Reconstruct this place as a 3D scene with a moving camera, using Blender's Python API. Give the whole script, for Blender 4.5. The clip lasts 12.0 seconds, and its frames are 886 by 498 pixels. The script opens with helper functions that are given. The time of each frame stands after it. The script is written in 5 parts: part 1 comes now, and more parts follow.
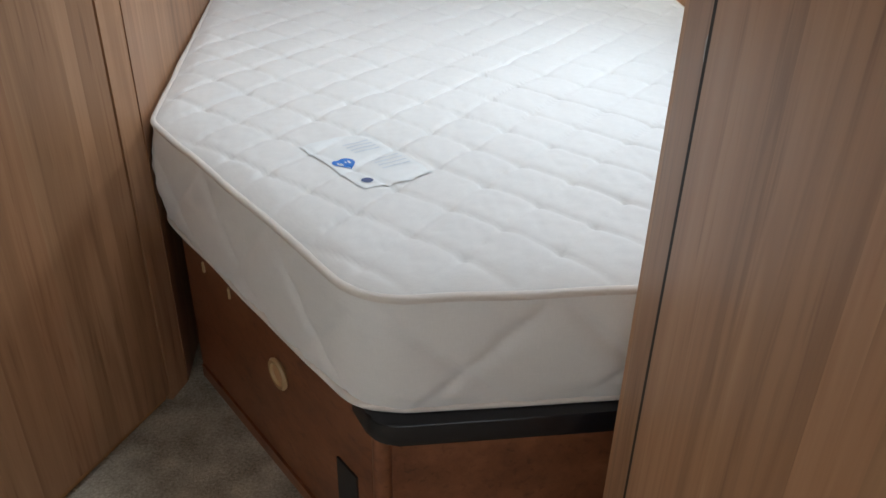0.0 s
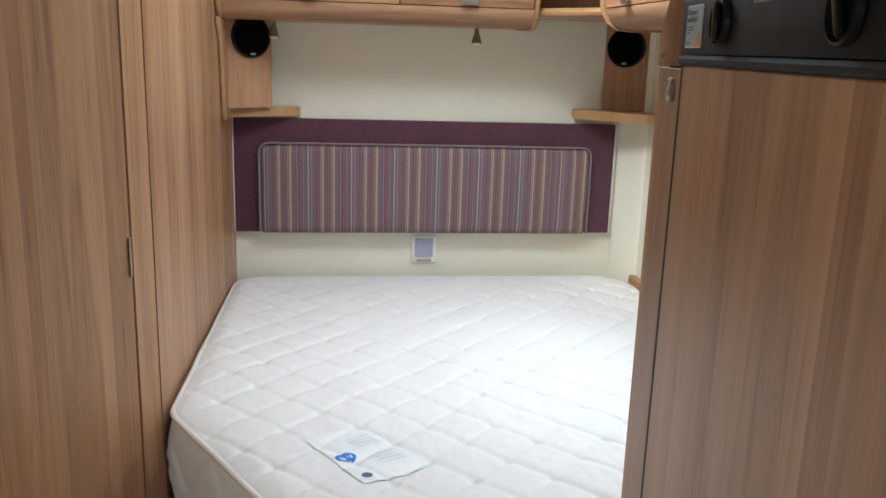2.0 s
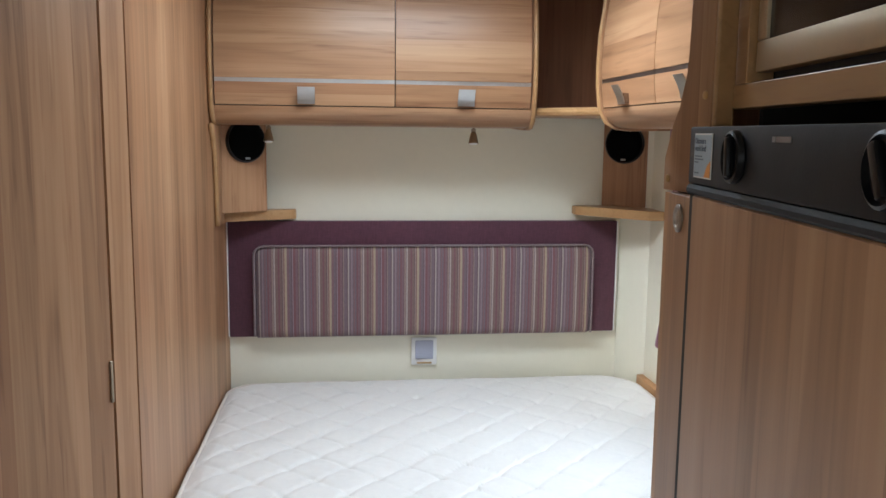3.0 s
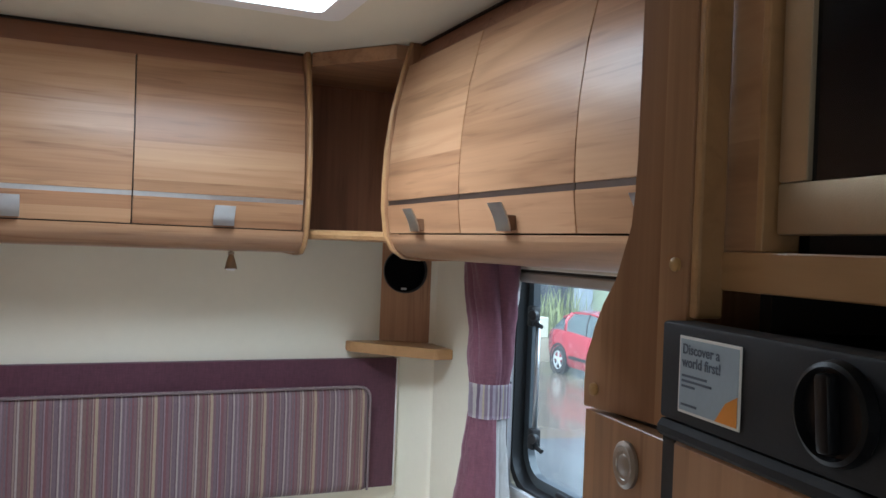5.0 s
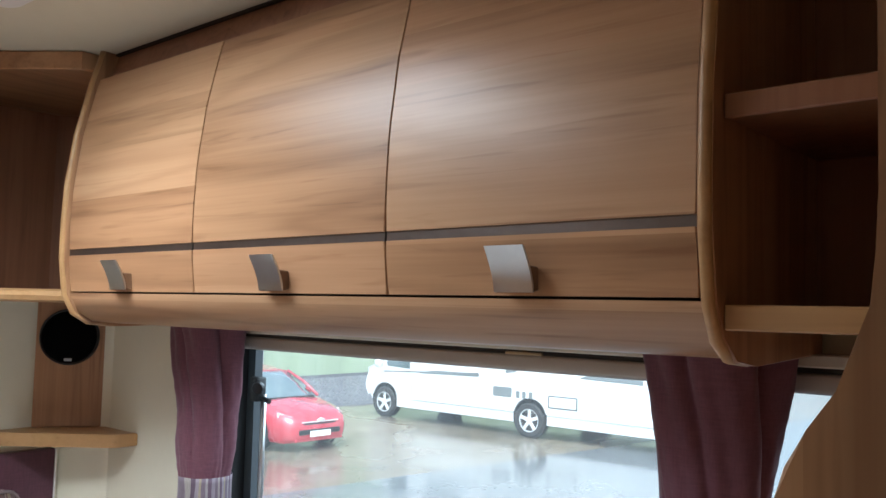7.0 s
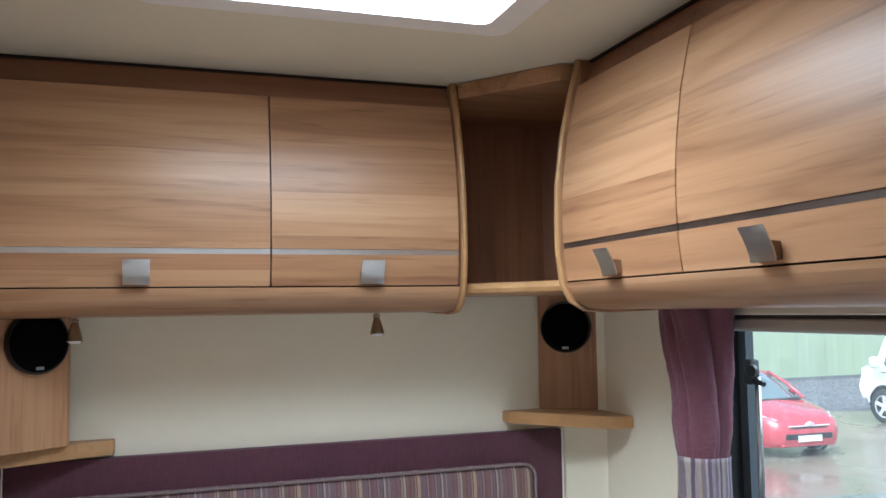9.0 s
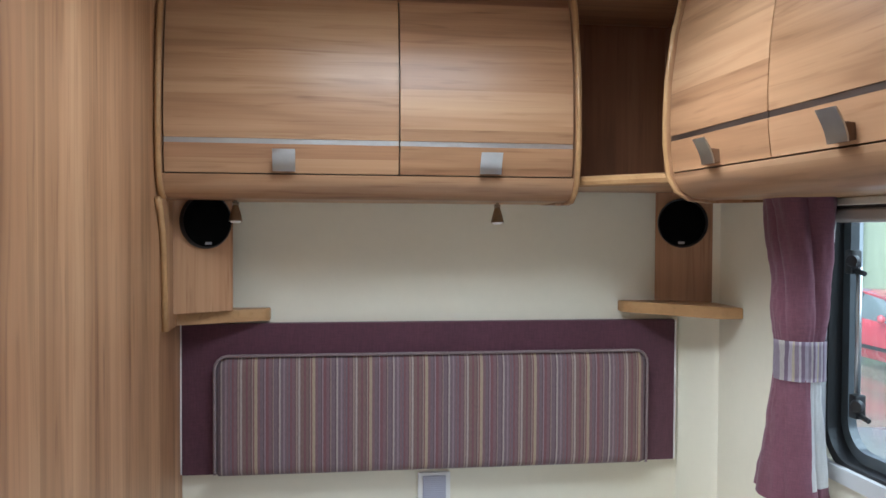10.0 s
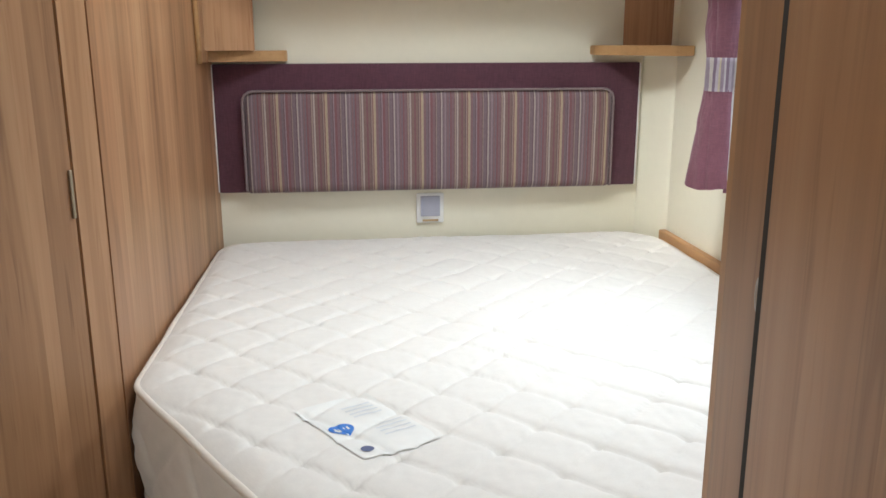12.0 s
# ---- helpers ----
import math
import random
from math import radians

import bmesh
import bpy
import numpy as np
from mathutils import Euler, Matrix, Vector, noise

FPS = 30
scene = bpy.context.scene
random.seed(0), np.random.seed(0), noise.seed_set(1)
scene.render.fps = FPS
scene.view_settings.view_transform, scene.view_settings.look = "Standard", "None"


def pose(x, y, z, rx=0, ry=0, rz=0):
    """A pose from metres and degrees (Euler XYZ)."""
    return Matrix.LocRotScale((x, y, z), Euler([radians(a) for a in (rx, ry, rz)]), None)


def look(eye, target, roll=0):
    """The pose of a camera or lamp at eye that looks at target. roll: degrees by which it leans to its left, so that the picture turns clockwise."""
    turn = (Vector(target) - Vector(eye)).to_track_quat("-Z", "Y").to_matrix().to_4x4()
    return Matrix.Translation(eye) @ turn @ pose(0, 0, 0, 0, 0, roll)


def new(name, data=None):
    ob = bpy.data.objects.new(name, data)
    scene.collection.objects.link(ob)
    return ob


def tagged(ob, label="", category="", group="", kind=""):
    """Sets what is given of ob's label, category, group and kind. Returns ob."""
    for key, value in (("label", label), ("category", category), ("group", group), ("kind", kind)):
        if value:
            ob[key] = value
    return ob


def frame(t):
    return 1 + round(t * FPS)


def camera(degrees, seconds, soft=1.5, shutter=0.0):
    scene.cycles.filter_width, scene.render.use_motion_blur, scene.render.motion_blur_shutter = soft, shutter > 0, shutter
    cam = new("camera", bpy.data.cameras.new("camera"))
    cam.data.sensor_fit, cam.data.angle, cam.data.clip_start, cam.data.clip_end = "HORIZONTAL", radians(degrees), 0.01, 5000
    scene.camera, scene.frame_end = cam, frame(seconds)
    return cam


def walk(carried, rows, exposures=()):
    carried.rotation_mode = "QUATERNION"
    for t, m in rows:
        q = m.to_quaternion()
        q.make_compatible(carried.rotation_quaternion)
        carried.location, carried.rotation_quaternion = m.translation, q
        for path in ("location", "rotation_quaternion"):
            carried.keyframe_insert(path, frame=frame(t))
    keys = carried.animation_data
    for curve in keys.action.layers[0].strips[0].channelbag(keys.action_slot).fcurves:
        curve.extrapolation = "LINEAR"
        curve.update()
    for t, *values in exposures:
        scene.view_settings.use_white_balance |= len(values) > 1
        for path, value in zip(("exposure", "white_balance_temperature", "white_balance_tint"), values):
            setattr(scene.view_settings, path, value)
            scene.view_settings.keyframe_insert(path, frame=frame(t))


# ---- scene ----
cam = camera(55.7, 12.0)
PATH = [
    (0, (0.079, 0.227, 1.241), (0.294, 1.923, 0.202), 1.2),
    (0.5, (0.061, 0.176, 1.284), (0.312, 1.934, 0.365), 1.7),
    (1, (0.057, 0.116, 1.308), (0.307, 1.948, 0.545), 1.4),
    (1.5, (0.056, 0.088, 1.341), (0.304, 1.978, 0.735), 1.6),
    (2, (0.058, 0.095, 1.369), (0.304, 2.023, 0.901), 1.8),
    (2.5, (0.072, 0.123, 1.393), (0.311, 2.076, 1.036), 1.3),
    (2.7, (0.077, 0.138, 1.401), (0.312, 2.098, 1.08), 0.9),
    (4.3, (0.058, 0.435, 1.451), (0.497, 2.381, 1.312), 0.5),
    (4.5, (0.069, 0.476, 1.45), (0.61, 2.398, 1.338), 1.0),
    (5, (0.104, 0.567, 1.457), (0.917, 2.394, 1.452), 2.2),
    (5.5, (0.122, 0.651, 1.455), (1.193, 2.339, 1.521), 3.5),
    (6, (0.102, 0.756, 1.465), (1.424, 2.254, 1.557), 2.8),
    (6.5, (0.088, 0.843, 1.472), (1.589, 2.159, 1.598), 1.8),
    (6.7, (0.082, 0.872, 1.471), (1.614, 2.15, 1.607), 1.5),
    (8.3, (0.015, 0.97, 1.452), (1.118, 2.629, 1.632), -0.4),
    (8.5, (0.016, 0.955, 1.446), (0.99, 2.693, 1.619), -0.6),
    (9, (0.026, 0.9, 1.433), (0.662, 2.791, 1.577), -0.9),
    (9.5, (0.043, 0.827, 1.411), (0.451, 2.783, 1.502), -0.5),
    (10, (0.071, 0.734, 1.371), (0.346, 2.714, 1.319), 0.3),
    (10.5, (0.102, 0.653, 1.307), (0.311, 2.626, 1.055), 0.4),
    (11, (0.108, 0.601, 1.24), (0.324, 2.553, 0.86), 0.0),
    (11.5, (0.1, 0.509, 1.208), (0.324, 2.456, 0.806), -0.0),
    (12, (0.087, 0.342, 1.2), (0.315, 2.269, 0.716), -0.1),
]
EXPOSURES = [(0.0, 2.02, 6000, 10), (0.5, 2.14, 6030, 10), (1.0, 2.19, 6050, 10), (2.0, 2.22, 6050, 10), (2.5, 2.21, 6000, 10), (4.5, 2.0, 5650, 10), (5.5, 1.95, 5650, 10), (6.5, 2.10, 5950, 10),
             (8.5, 2.08, 5850, 10), (9.5, 2.0, 5800, 10), (10.5, 2.17, 5850, 10), (11.0, 2.27, 6150, 10), (11.5, 2.29, 6300, 10), (12.0, 2.33, 6450, 10)]
walk(cam, [(t, look(eye, target, roll)) for t, eye, target, roll in PATH], EXPOSURES)

# ---- world, sun, large lights ----
SUN_EL, SUN_AZ = radians(50), radians(232)
world = bpy.data.worlds.new("overcast_sky")
scene.world = world
world.use_nodes = True
wn, wl = world.node_tree.nodes, world.node_tree.links
wn.clear()
sky = wn.new("ShaderNodeTexSky")
sky.sky_type, sky.sun_disc = "NISHITA", False
sky.sun_elevation, sky.sun_rotation = SUN_EL, SUN_AZ
sky.air_density, sky.dust_density, sky.ozone_density = 1.0, 6.0, 1.0
grey = wn.new("ShaderNodeHueSaturation")
grey.inputs["Saturation"].default_value = 0.5
bg = wn.new("ShaderNodeBackground")
bg.inputs["Strength"].default_value = 0.10
wo = wn.new("ShaderNodeOutputWorld")
wl.new(sky.outputs[0], grey.inputs["Color"])
wl.new(grey.outputs[0], bg.inputs["Color"])
wl.new(bg.outputs[0], wo.inputs["Surface"])

sun_data = bpy.data.lights.new("sun", "SUN")
sun_data.energy, sun_data.angle, sun_data.color = 0.35, radians(30), (1.0, 0.97, 0.93)
sun = new("sun", sun_data)
sun.matrix_world = look((0, 0, 10), (-math.sin(SUN_AZ) * math.cos(SUN_EL), -math.cos(SUN_AZ) * math.cos(SUN_EL), 10 - math.sin(SUN_EL)))


def opening_light(name, eye, target, sx, sy, power, color=(0.875, 0.95, 0.985)):
    """Sky light that comes in through an opening of the vehicle."""
    data = bpy.data.lights.new(name, "AREA")
    data.shape, data.size, data.size_y, data.energy, data.color = "RECTANGLE", sx, sy, power, color
    ob = new(name, data)
    ob.matrix_world = look(eye, target)
    return ob


opening_light("window_sky_light", (1.75, 1.72, 1.78), (-0.10, 1.72, 0.80), 1.8, 0.6, 5.5)
opening_light("rooflight_sky_light", (0.29, 1.945, 2.035), (0.29, 1.96, 0.0), 0.5, 0.46, 3.0)
opening_light("front_window_sky_light", (0.0, -2.32, 1.32), (0.0, 2.0, 1.25), 1.7, 0.75, 0.95)
opening_light("side_window_sky_light", (-1.09, -0.30, 1.22), (0.5, -0.20, 1.1), 0.9, 0.55, 0.35)

# ---- materials ----
def nodes_of(name):
    m = bpy.data.materials.new(name)
    m.use_nodes = True
    nt = m.node_tree
    return m, nt.nodes, nt.links, nt.nodes["Principled BSDF"]


def ramp(n, stops, mode="LINEAR"):
    r = n.new("ShaderNodeValToRGB")
    r.color_ramp.interpolation = mode
    el = r.color_ramp.elements
    while len(el) < len(stops):
        el.new(0.5)
    for e, (p, c) in zip(el, stops):
        e.position, e.color = p, (*c, 1)
    return r


def math_node(n, l, op, a, b=None, c=None):
    k = n.new("ShaderNodeMath")
    k.operation = op
    for i, v in enumerate((a, b, c)):
        if v is None:
            continue
        if isinstance(v, (int, float)):
            k.inputs[i].default_value = v
        else:
            l.new(v, k.inputs[i])
    return k.outputs[0]


def mapped(n, l, scale, shift=True):
    """World position, moved a little for every object, scaled."""
    g = n.new("ShaderNodeNewGeometry")
    mp = n.new("ShaderNodeMapping")
    mp.inputs["Scale"].default_value = scale
    l.new(g.outputs["Position"], mp.inputs["Vector"])
    if shift:
        oi = n.new("ShaderNodeObjectInfo")
        v = n.new("ShaderNodeVectorMath")
        v.operation = "SCALE"
        v.inputs[0].default_value = (7.0, 5.0, 9.0)
        l.new(oi.outputs["Random"], v.inputs["Scale"])
        l.new(v.outputs[0], mp.inputs["Location"])
    return mp.outputs[0]


def noise_tex(n, l, vec, scale, detail=4.0, rough=0.55, dist=0.0):
    t = n.new("ShaderNodeTexNoise")
    t.inputs["Scale"].default_value, t.inputs["Detail"].default_value = scale, detail
    t.inputs["Roughness"].default_value, t.inputs["Distortion"].default_value = rough, dist
    l.new(vec, t.inputs["Vector"])
    return t.outputs["Fac"]


def bump(n, l, p, height, strength, distance):
    b = n.new("ShaderNodeBump")
    b.inputs["Strength"].default_value, b.inputs["Distance"].default_value = strength, distance
    l.new(height, b.inputs["Height"])
    l.new(b.outputs[0], p.inputs["Normal"])


def wood(name, grain, dark, mid, light, rough=0.36, shift=True, plank=0.0, lines=0.17):
    """Laminate printed as glued staves; grain: 0, 1 or 2 for the axis along which it runs."""
    m, n, l, p = nodes_of(name)
    wide, thin, fine = [9.0] * 3, [42.0] * 3, [300.0] * 3
    wide[grain], thin[grain], fine[grain] = 0.5, 1.1, 5.0
    stave = None
    if plank:
        g = n.new("ShaderNodeNewGeometry")
        sp = n.new("ShaderNodeSeparateXYZ")
        l.new(g.outputs["Position"], sp.inputs[0])
        across = sp.outputs[2] if grain < 2 else math_node(n, l, "ADD", sp.outputs[0], sp.outputs[1])
        oi = n.new("ShaderNodeObjectInfo")
        across = math_node(n, l, "ADD", math_node(n, l, "DIVIDE", across, plank), math_node(n, l, "MULTIPLY", oi.outputs["Random"], 23.0))
        across = math_node(n, l, "ADD", across, math_node(n, l, "MULTIPLY", math_node(n, l, "SINE", math_node(n, l, "MULTIPLY", across, 1.7)), 0.42))
        wn = n.new("ShaderNodeTexWhiteNoise")
        wn.noise_dimensions = "1D"
        l.new(math_node(n, l, "FLOOR", across), wn.inputs["W"])
        stave = wn.outputs["Value"]

    def layer(scale, detail, rough_, dist):
        t = n.new("ShaderNodeTexNoise")
        t.noise_dimensions = "4D"
        t.inputs["Scale"].default_value, t.inputs["Detail"].default_value = 1.0, detail
        t.inputs["Roughness"].default_value, t.inputs["Distortion"].default_value = rough_, dist
        l.new(mapped(n, l, scale, shift), t.inputs["Vector"])
        if stave is not None:
            l.new(math_node(n, l, "MULTIPLY", stave, 40.0), t.inputs["W"])
        return t.outputs["Fac"]
    a, c, b = layer(wide, 2.5, 0.45, 0.5), layer(thin, 3.0, 0.5, 0.6), layer(fine, 2.0, 0.5, 0.0)
    s = math_node(n, l, "MULTIPLY_ADD", math_node(n, l, "SUBTRACT", a, 0.5), 0.62, 0.5)
    s = math_node(n, l, "ADD", s, math_node(n, l, "MULTIPLY", math_node(n, l, "SUBTRACT", c, 0.5), 0.34))
    s = math_node(n, l, "ADD", s, math_node(n, l, "MULTIPLY", math_node(n, l, "SUBTRACT", b, 0.5), 0.13))
    if stave is not None:
        s = math_node(n, l, "ADD", s, math_node(n, l, "MULTIPLY", math_node(n, l, "SUBTRACT", stave, 0.5), 0.12))
    # short dark flecks along the grain
    fleck = [75.0] * 3
    fleck[grain] = 4.5
    d = layer(fleck, 2.0, 0.5, 0.8)
    s = math_node(n, l, "SUBTRACT", s, math_node(n, l, "MULTIPLY", math_node(n, l, "MAXIMUM", math_node(n, l, "SUBTRACT", d, 0.56), 0.0), 0.85))
    # growth rings: narrow darker lines where the figure is strong
    ring = math_node(n, l, "SINE", math_node(n, l, "MULTIPLY", math_node(n, l, "ADD", a, math_node(n, l, "MULTIPLY", c, 0.07)), 52.0))
    ring = math_node(n, l, "POWER", math_node(n, l, "MULTIPLY_ADD", ring, 0.5, 0.5), 4.0)
    s = math_node(n, l, "SUBTRACT", s, math_node(n, l, "MULTIPLY", math_node(n, l, "MULTIPLY", ring, c), lines))
    r = ramp(n, [(0.24, dark), (0.49, mid), (0.70, light)])
    l.new(s, r.inputs[0])
    colour = r.outputs[0]
    if stave is not None:
        # some staves are pinker than others
        w2 = n.new("ShaderNodeTexWhiteNoise")
        w2.noise_dimensions = "1D"
        l.new(math_node(n, l, "MULTIPLY_ADD", stave, 91.0, 3.0), w2.inputs["W"])
        mx = n.new("ShaderNodeMixRGB")
        mx.blend_type = "MULTIPLY"
        mx.inputs[2].default_value = (0.97, 0.90, 0.88, 1)
        l.new(w2.outputs["Value"], mx.inputs[0])
        l.new(colour, mx.inputs[1])
        colour = mx.outputs[0]
    l.new(colour, p.inputs["Base Color"])
    p.inputs["Specular IOR Level"].default_value = 0.45
    rr = math_node(n, l, "ADD", math_node(n, l, "MULTIPLY", b, 0.12), rough - 0.06)
    l.new(rr, p.inputs["Roughness"])
    bump(n, l, p, b, 0.06, 0.0006)
    return m


def plain(name, color, rough=0.5, metal=0.0, vary=0.08, scale=25.0, relief=0.1, coat=0.0):
    """Paint, plastic or metal with slight unevenness at two scales."""
    m, n, l, p = nodes_of(name)
    vec = mapped(n, l, (1, 1, 1))
    a, b = noise_tex(n, l, vec, scale, 4.0), noise_tex(n, l, vec, scale * 14, 2.0)
    s = math_node(n, l, "ADD", math_node(n, l, "MULTIPLY", a, 0.7), math_node(n, l, "MULTIPLY", b, 0.3))
    r = ramp(n, [(0.3, [v * (1 - vary) for v in color]), (0.7, [min(1, v * (1 + vary)) for v in color])])
    l.new(s, r.inputs[0])
    l.new(r.outputs[0], p.inputs["Base Color"])
    l.new(math_node(n, l, "ADD", math_node(n, l, "MULTIPLY", a, 0.15), rough - 0.07), p.inputs["Roughness"])
    p.inputs["Metallic"].default_value = metal
    p.inputs["Coat Weight"].default_value = coat
    bump(n, l, p, b, relief, 0.001)
    return m


def cloth(name, color, vary=0.2, thread=900.0, relief=0.35):
    m, n, l, p = nodes_of(name)
    vec = mapped(n, l, (1, 1, 1), False)
    big = noise_tex(n, l, vec, 9.0, 3.0)
    w1 = noise_tex(n, l, mapped(n, l, (thread * 0.1, thread * 0.1, thread), False), 1.0, 2.0)
    w2 = noise_tex(n, l, mapped(n, l, (thread, thread, thread * 0.1), False), 1.0, 2.0)
    w = math_node(n, l, "ADD", math_node(n, l, "MULTIPLY", w1, 0.4), math_node(n, l, "MULTIPLY", w2, 0.4))
    s = math_node(n, l, "ADD", w, math_node(n, l, "MULTIPLY", big, 0.2))
    r = ramp(n, [(0.35, [v * (1 - vary) for v in color]), (0.65, [min(1, v * (1 + vary)) for v in color])])
    l.new(s, r.inputs[0])
    l.new(r.outputs[0], p.inputs["Base Color"])
    p.inputs["Roughness"].default_value = 0.85
    p.inputs["Sheen Weight"].default_value = 0.25
    bump(n, l, p, w, relief, 0.0008)
    return m


def stripes(name, axis, period, bands, shift=0.0):
    """Woven stripes across one axis, repeated every period metres."""
    m, n, l, p = nodes_of(name)
    g = n.new("ShaderNodeNewGeometry")
    sp = n.new("ShaderNodeSeparateXYZ")
    l.new(g.outputs["Position"], sp.inputs[0])
    wob = noise_tex(n, l, mapped(n, l, (40, 40, 40), False), 1.0, 2.0)
    q = math_node(n, l, "ADD", sp.outputs[axis], math_node(n, l, "MULTIPLY", wob, 0.0014))
    f = math_node(n, l, "FRACT", math_node(n, l, "DIVIDE", math_node(n, l, "ADD", q, 5.0 + shift), period))
    r = ramp(n, bands, "CONSTANT")
    l.new(f, r.inputs[0])
    th = noise_tex(n, l, mapped(n, l, (700, 700, 90), False), 1.0, 2.0)
    mx = n.new("ShaderNodeMixRGB")
    mx.blend_type, mx.inputs[0].default_value = "MULTIPLY", 0.6
    tr = ramp(n, [(0.3, (0.62, 0.62, 0.62)), (0.7, (1, 1, 1))])
    l.new(th, tr.inputs[0])
    l.new(r.outputs[0], mx.inputs[1])
    l.new(tr.outputs[0], mx.inputs[2])
    l.new(mx.outputs[0], p.inputs["Base Color"])
    p.inputs["Roughness"].default_value = 0.9
    p.inputs["Sheen Weight"].default_value = 0.2
    bump(n, l, p, th, 0.3, 0.0008)
    return m


D, M_, L_ = (0.225, 0.110, 0.052), (0.405, 0.226, 0.117), (0.530, 0.330, 0.185)
wood_z = wood("walnut_laminate_upright", 2, D, M_, L_, 0.42, plank=0.062)
wood_x = wood("walnut_laminate_across", 0, D, M_, L_, plank=0.105)
wood_y = wood("walnut_laminate_along", 1, D, M_, L_, plank=0.105)
# walnut darkened and reddened: shade inside open compartments is in the colour
shaded_inner_wood = wood("shaded_inside_laminate", 2, (0.18, 0.074, 0.036), (0.27, 0.115, 0.056), (0.33, 0.150, 0.076), 0.45)
# walnut darkened to stand in for shade above the locker doors
shaded_filler_wood = wood("shaded_filler_laminate", 0, (0.15, 0.060, 0.030), (0.235, 0.103, 0.054), (0.30, 0.142, 0.078), 0.45)
edge_wood = wood("pale_edge_banding", 1, (0.33, 0.178, 0.076), (0.42, 0.237, 0.102), (0.48, 0.287, 0.132), 0.4)
base_wood = wood("bed_base_laminate", 1, (0.085, 0.027, 0.011), (0.175, 0.062, 0.026), (0.25, 0.098, 0.044), 0.4, lines=0.06)
honey_wood = wood("honey_trim", 1, (0.36, 0.18, 0.07), (0.44, 0.23, 0.095), (0.50, 0.28, 0.125), 0.4)
cream = plain("cream_wall_board", (0.78, 0.745, 0.615), 0.55, 0, 0.03, 3.0, 0.12)
ceiling_mat = plain("ceiling_board", (0.68, 0.65, 0.53), 0.6, 0, 0.03, 3.0, 0.15)
white_plastic = plain("white_plastic", (0.80, 0.80, 0.79), 0.35, 0, 0.02)
black_plastic = plain("black_plastic", (0.012, 0.012, 0.013), 0.45, 0, 0.2)
speaker_mesh = plain("speaker_grille", (0.0025, 0.0025, 0.0025), 0.85, 0, 0.3, 60, 0.6)
# near-black colour stands in for shade in gaps, carcass and recesses
dark_gap = plain("gap_and_recess_shade", (0.02, 0.014, 0.010), 0.8, 0, 0.2)
satin = plain("satin_metal", (0.52, 0.52, 0.52), 0.30, 1.0, 0.05, 60)
strip_metal = plain("brushed_strip_metal", (0.50, 0.49, 0.48), 0.36, 0.9, 0.06, 60)
# same strip metal, darkened for its dim reflection on the side locker
dim_strip_metal = plain("strip_metal_dim_reflection", (0.16, 0.14, 0.13), 0.36, 0.9, 0.08, 60)
bronze = plain("brushed_bronze", (0.36, 0.30, 0.23), 0.34, 1.0, 0.1, 60)
steel = plain("brushed_steel", (0.44, 0.345, 0.225), 0.5, 0.75, 0.06, 80)
brown_plastic = plain("brown_plastic", (0.16, 0.085, 0.045), 0.5, 0, 0.1)
fridge_black = plain("fridge_panel_black", (0.009, 0.009, 0.010), 0.6, 0, 0.12, 30, 0.08)
dark_glass = plain("oven_glass", (0.004, 0.004, 0.006), 0.14, 0, 0.1, 25, 0.0)
for shiny, level in ((dark_glass, 0.15), (fridge_black, 0.3), (speaker_mesh, 0.04)):
    shiny.node_tree.nodes["Principled BSDF"].inputs["Specular IOR Level"].default_value = level
purple = cloth("aubergine_cloth", (0.084, 0.026, 0.043), 0.25, 420)
curtain_cloth = cloth("plum_curtain_cloth", (0.285, 0.118, 0.160), 0.16, 520)
lining_cloth = cloth("curtain_lining", (0.72, 0.72, 0.70), 0.05, 500)
ticking = cloth("mattress_ticking", (0.76, 0.735, 0.70), 0.035, 700, 0.22)
piping_cloth = cloth("mattress_piping", (0.70, 0.635, 0.57), 0.05, 900)
taupe_cord = cloth("cushion_piping", (0.20, 0.15, 0.155), 0.2, 700)
mauve, dusk, taupe, wine = (0.200, 0.118, 0.132), (0.132, 0.080, 0.092), (0.200, 0.125, 0.116), (0.195, 0.088, 0.096)
sand, pale, lilac, tan, slate = (0.385, 0.298, 0.215), (0.385, 0.322, 0.300), (0.275, 0.195, 0.222), (0.310, 0.225, 0.192), (0.178, 0.126, 0.146)
BANDS = [(0.0, mauve), (0.045, slate), (0.100, dusk), (0.115, lilac), (0.140, wine), (0.19, mauve), (0.245, dusk), (0.258, tan), (0.275, slate), (0.345, dusk),
         (0.365, pale), (0.395, slate), (0.445, lilac), (0.470, slate), (0.500, mauve), (0.530, slate), (0.56, wine), (0.59, mauve), (0.645, dusk), (0.660, tan),
         (0.690, dusk), (0.702, pale), (0.738, taupe), (0.80, wine), (0.835, taupe), (0.885, dusk), (0.900, tan), (0.925, wine), (0.945, sand)]
striped = stripes("striped_cushion_cloth", 0, 0.1370, BANDS, 0.0235)
light_bands = [(0.0, (0.33, 0.26, 0.32)), (0.12, (0.60, 0.55, 0.52)), (0.2, (0.24, 0.17, 0.24)), (0.3, (0.55, 0.48, 0.55)),
               (0.4, (0.60, 0.52, 0.38)), (0.48, (0.36, 0.28, 0.35)), (0.62, (0.62, 0.58, 0.60)), (0.7, (0.27, 0.19, 0.26)), (0.85, (0.50, 0.43, 0.50))]
striped_tie = stripes("striped_tieback_cloth", 0, 0.042, light_bands)


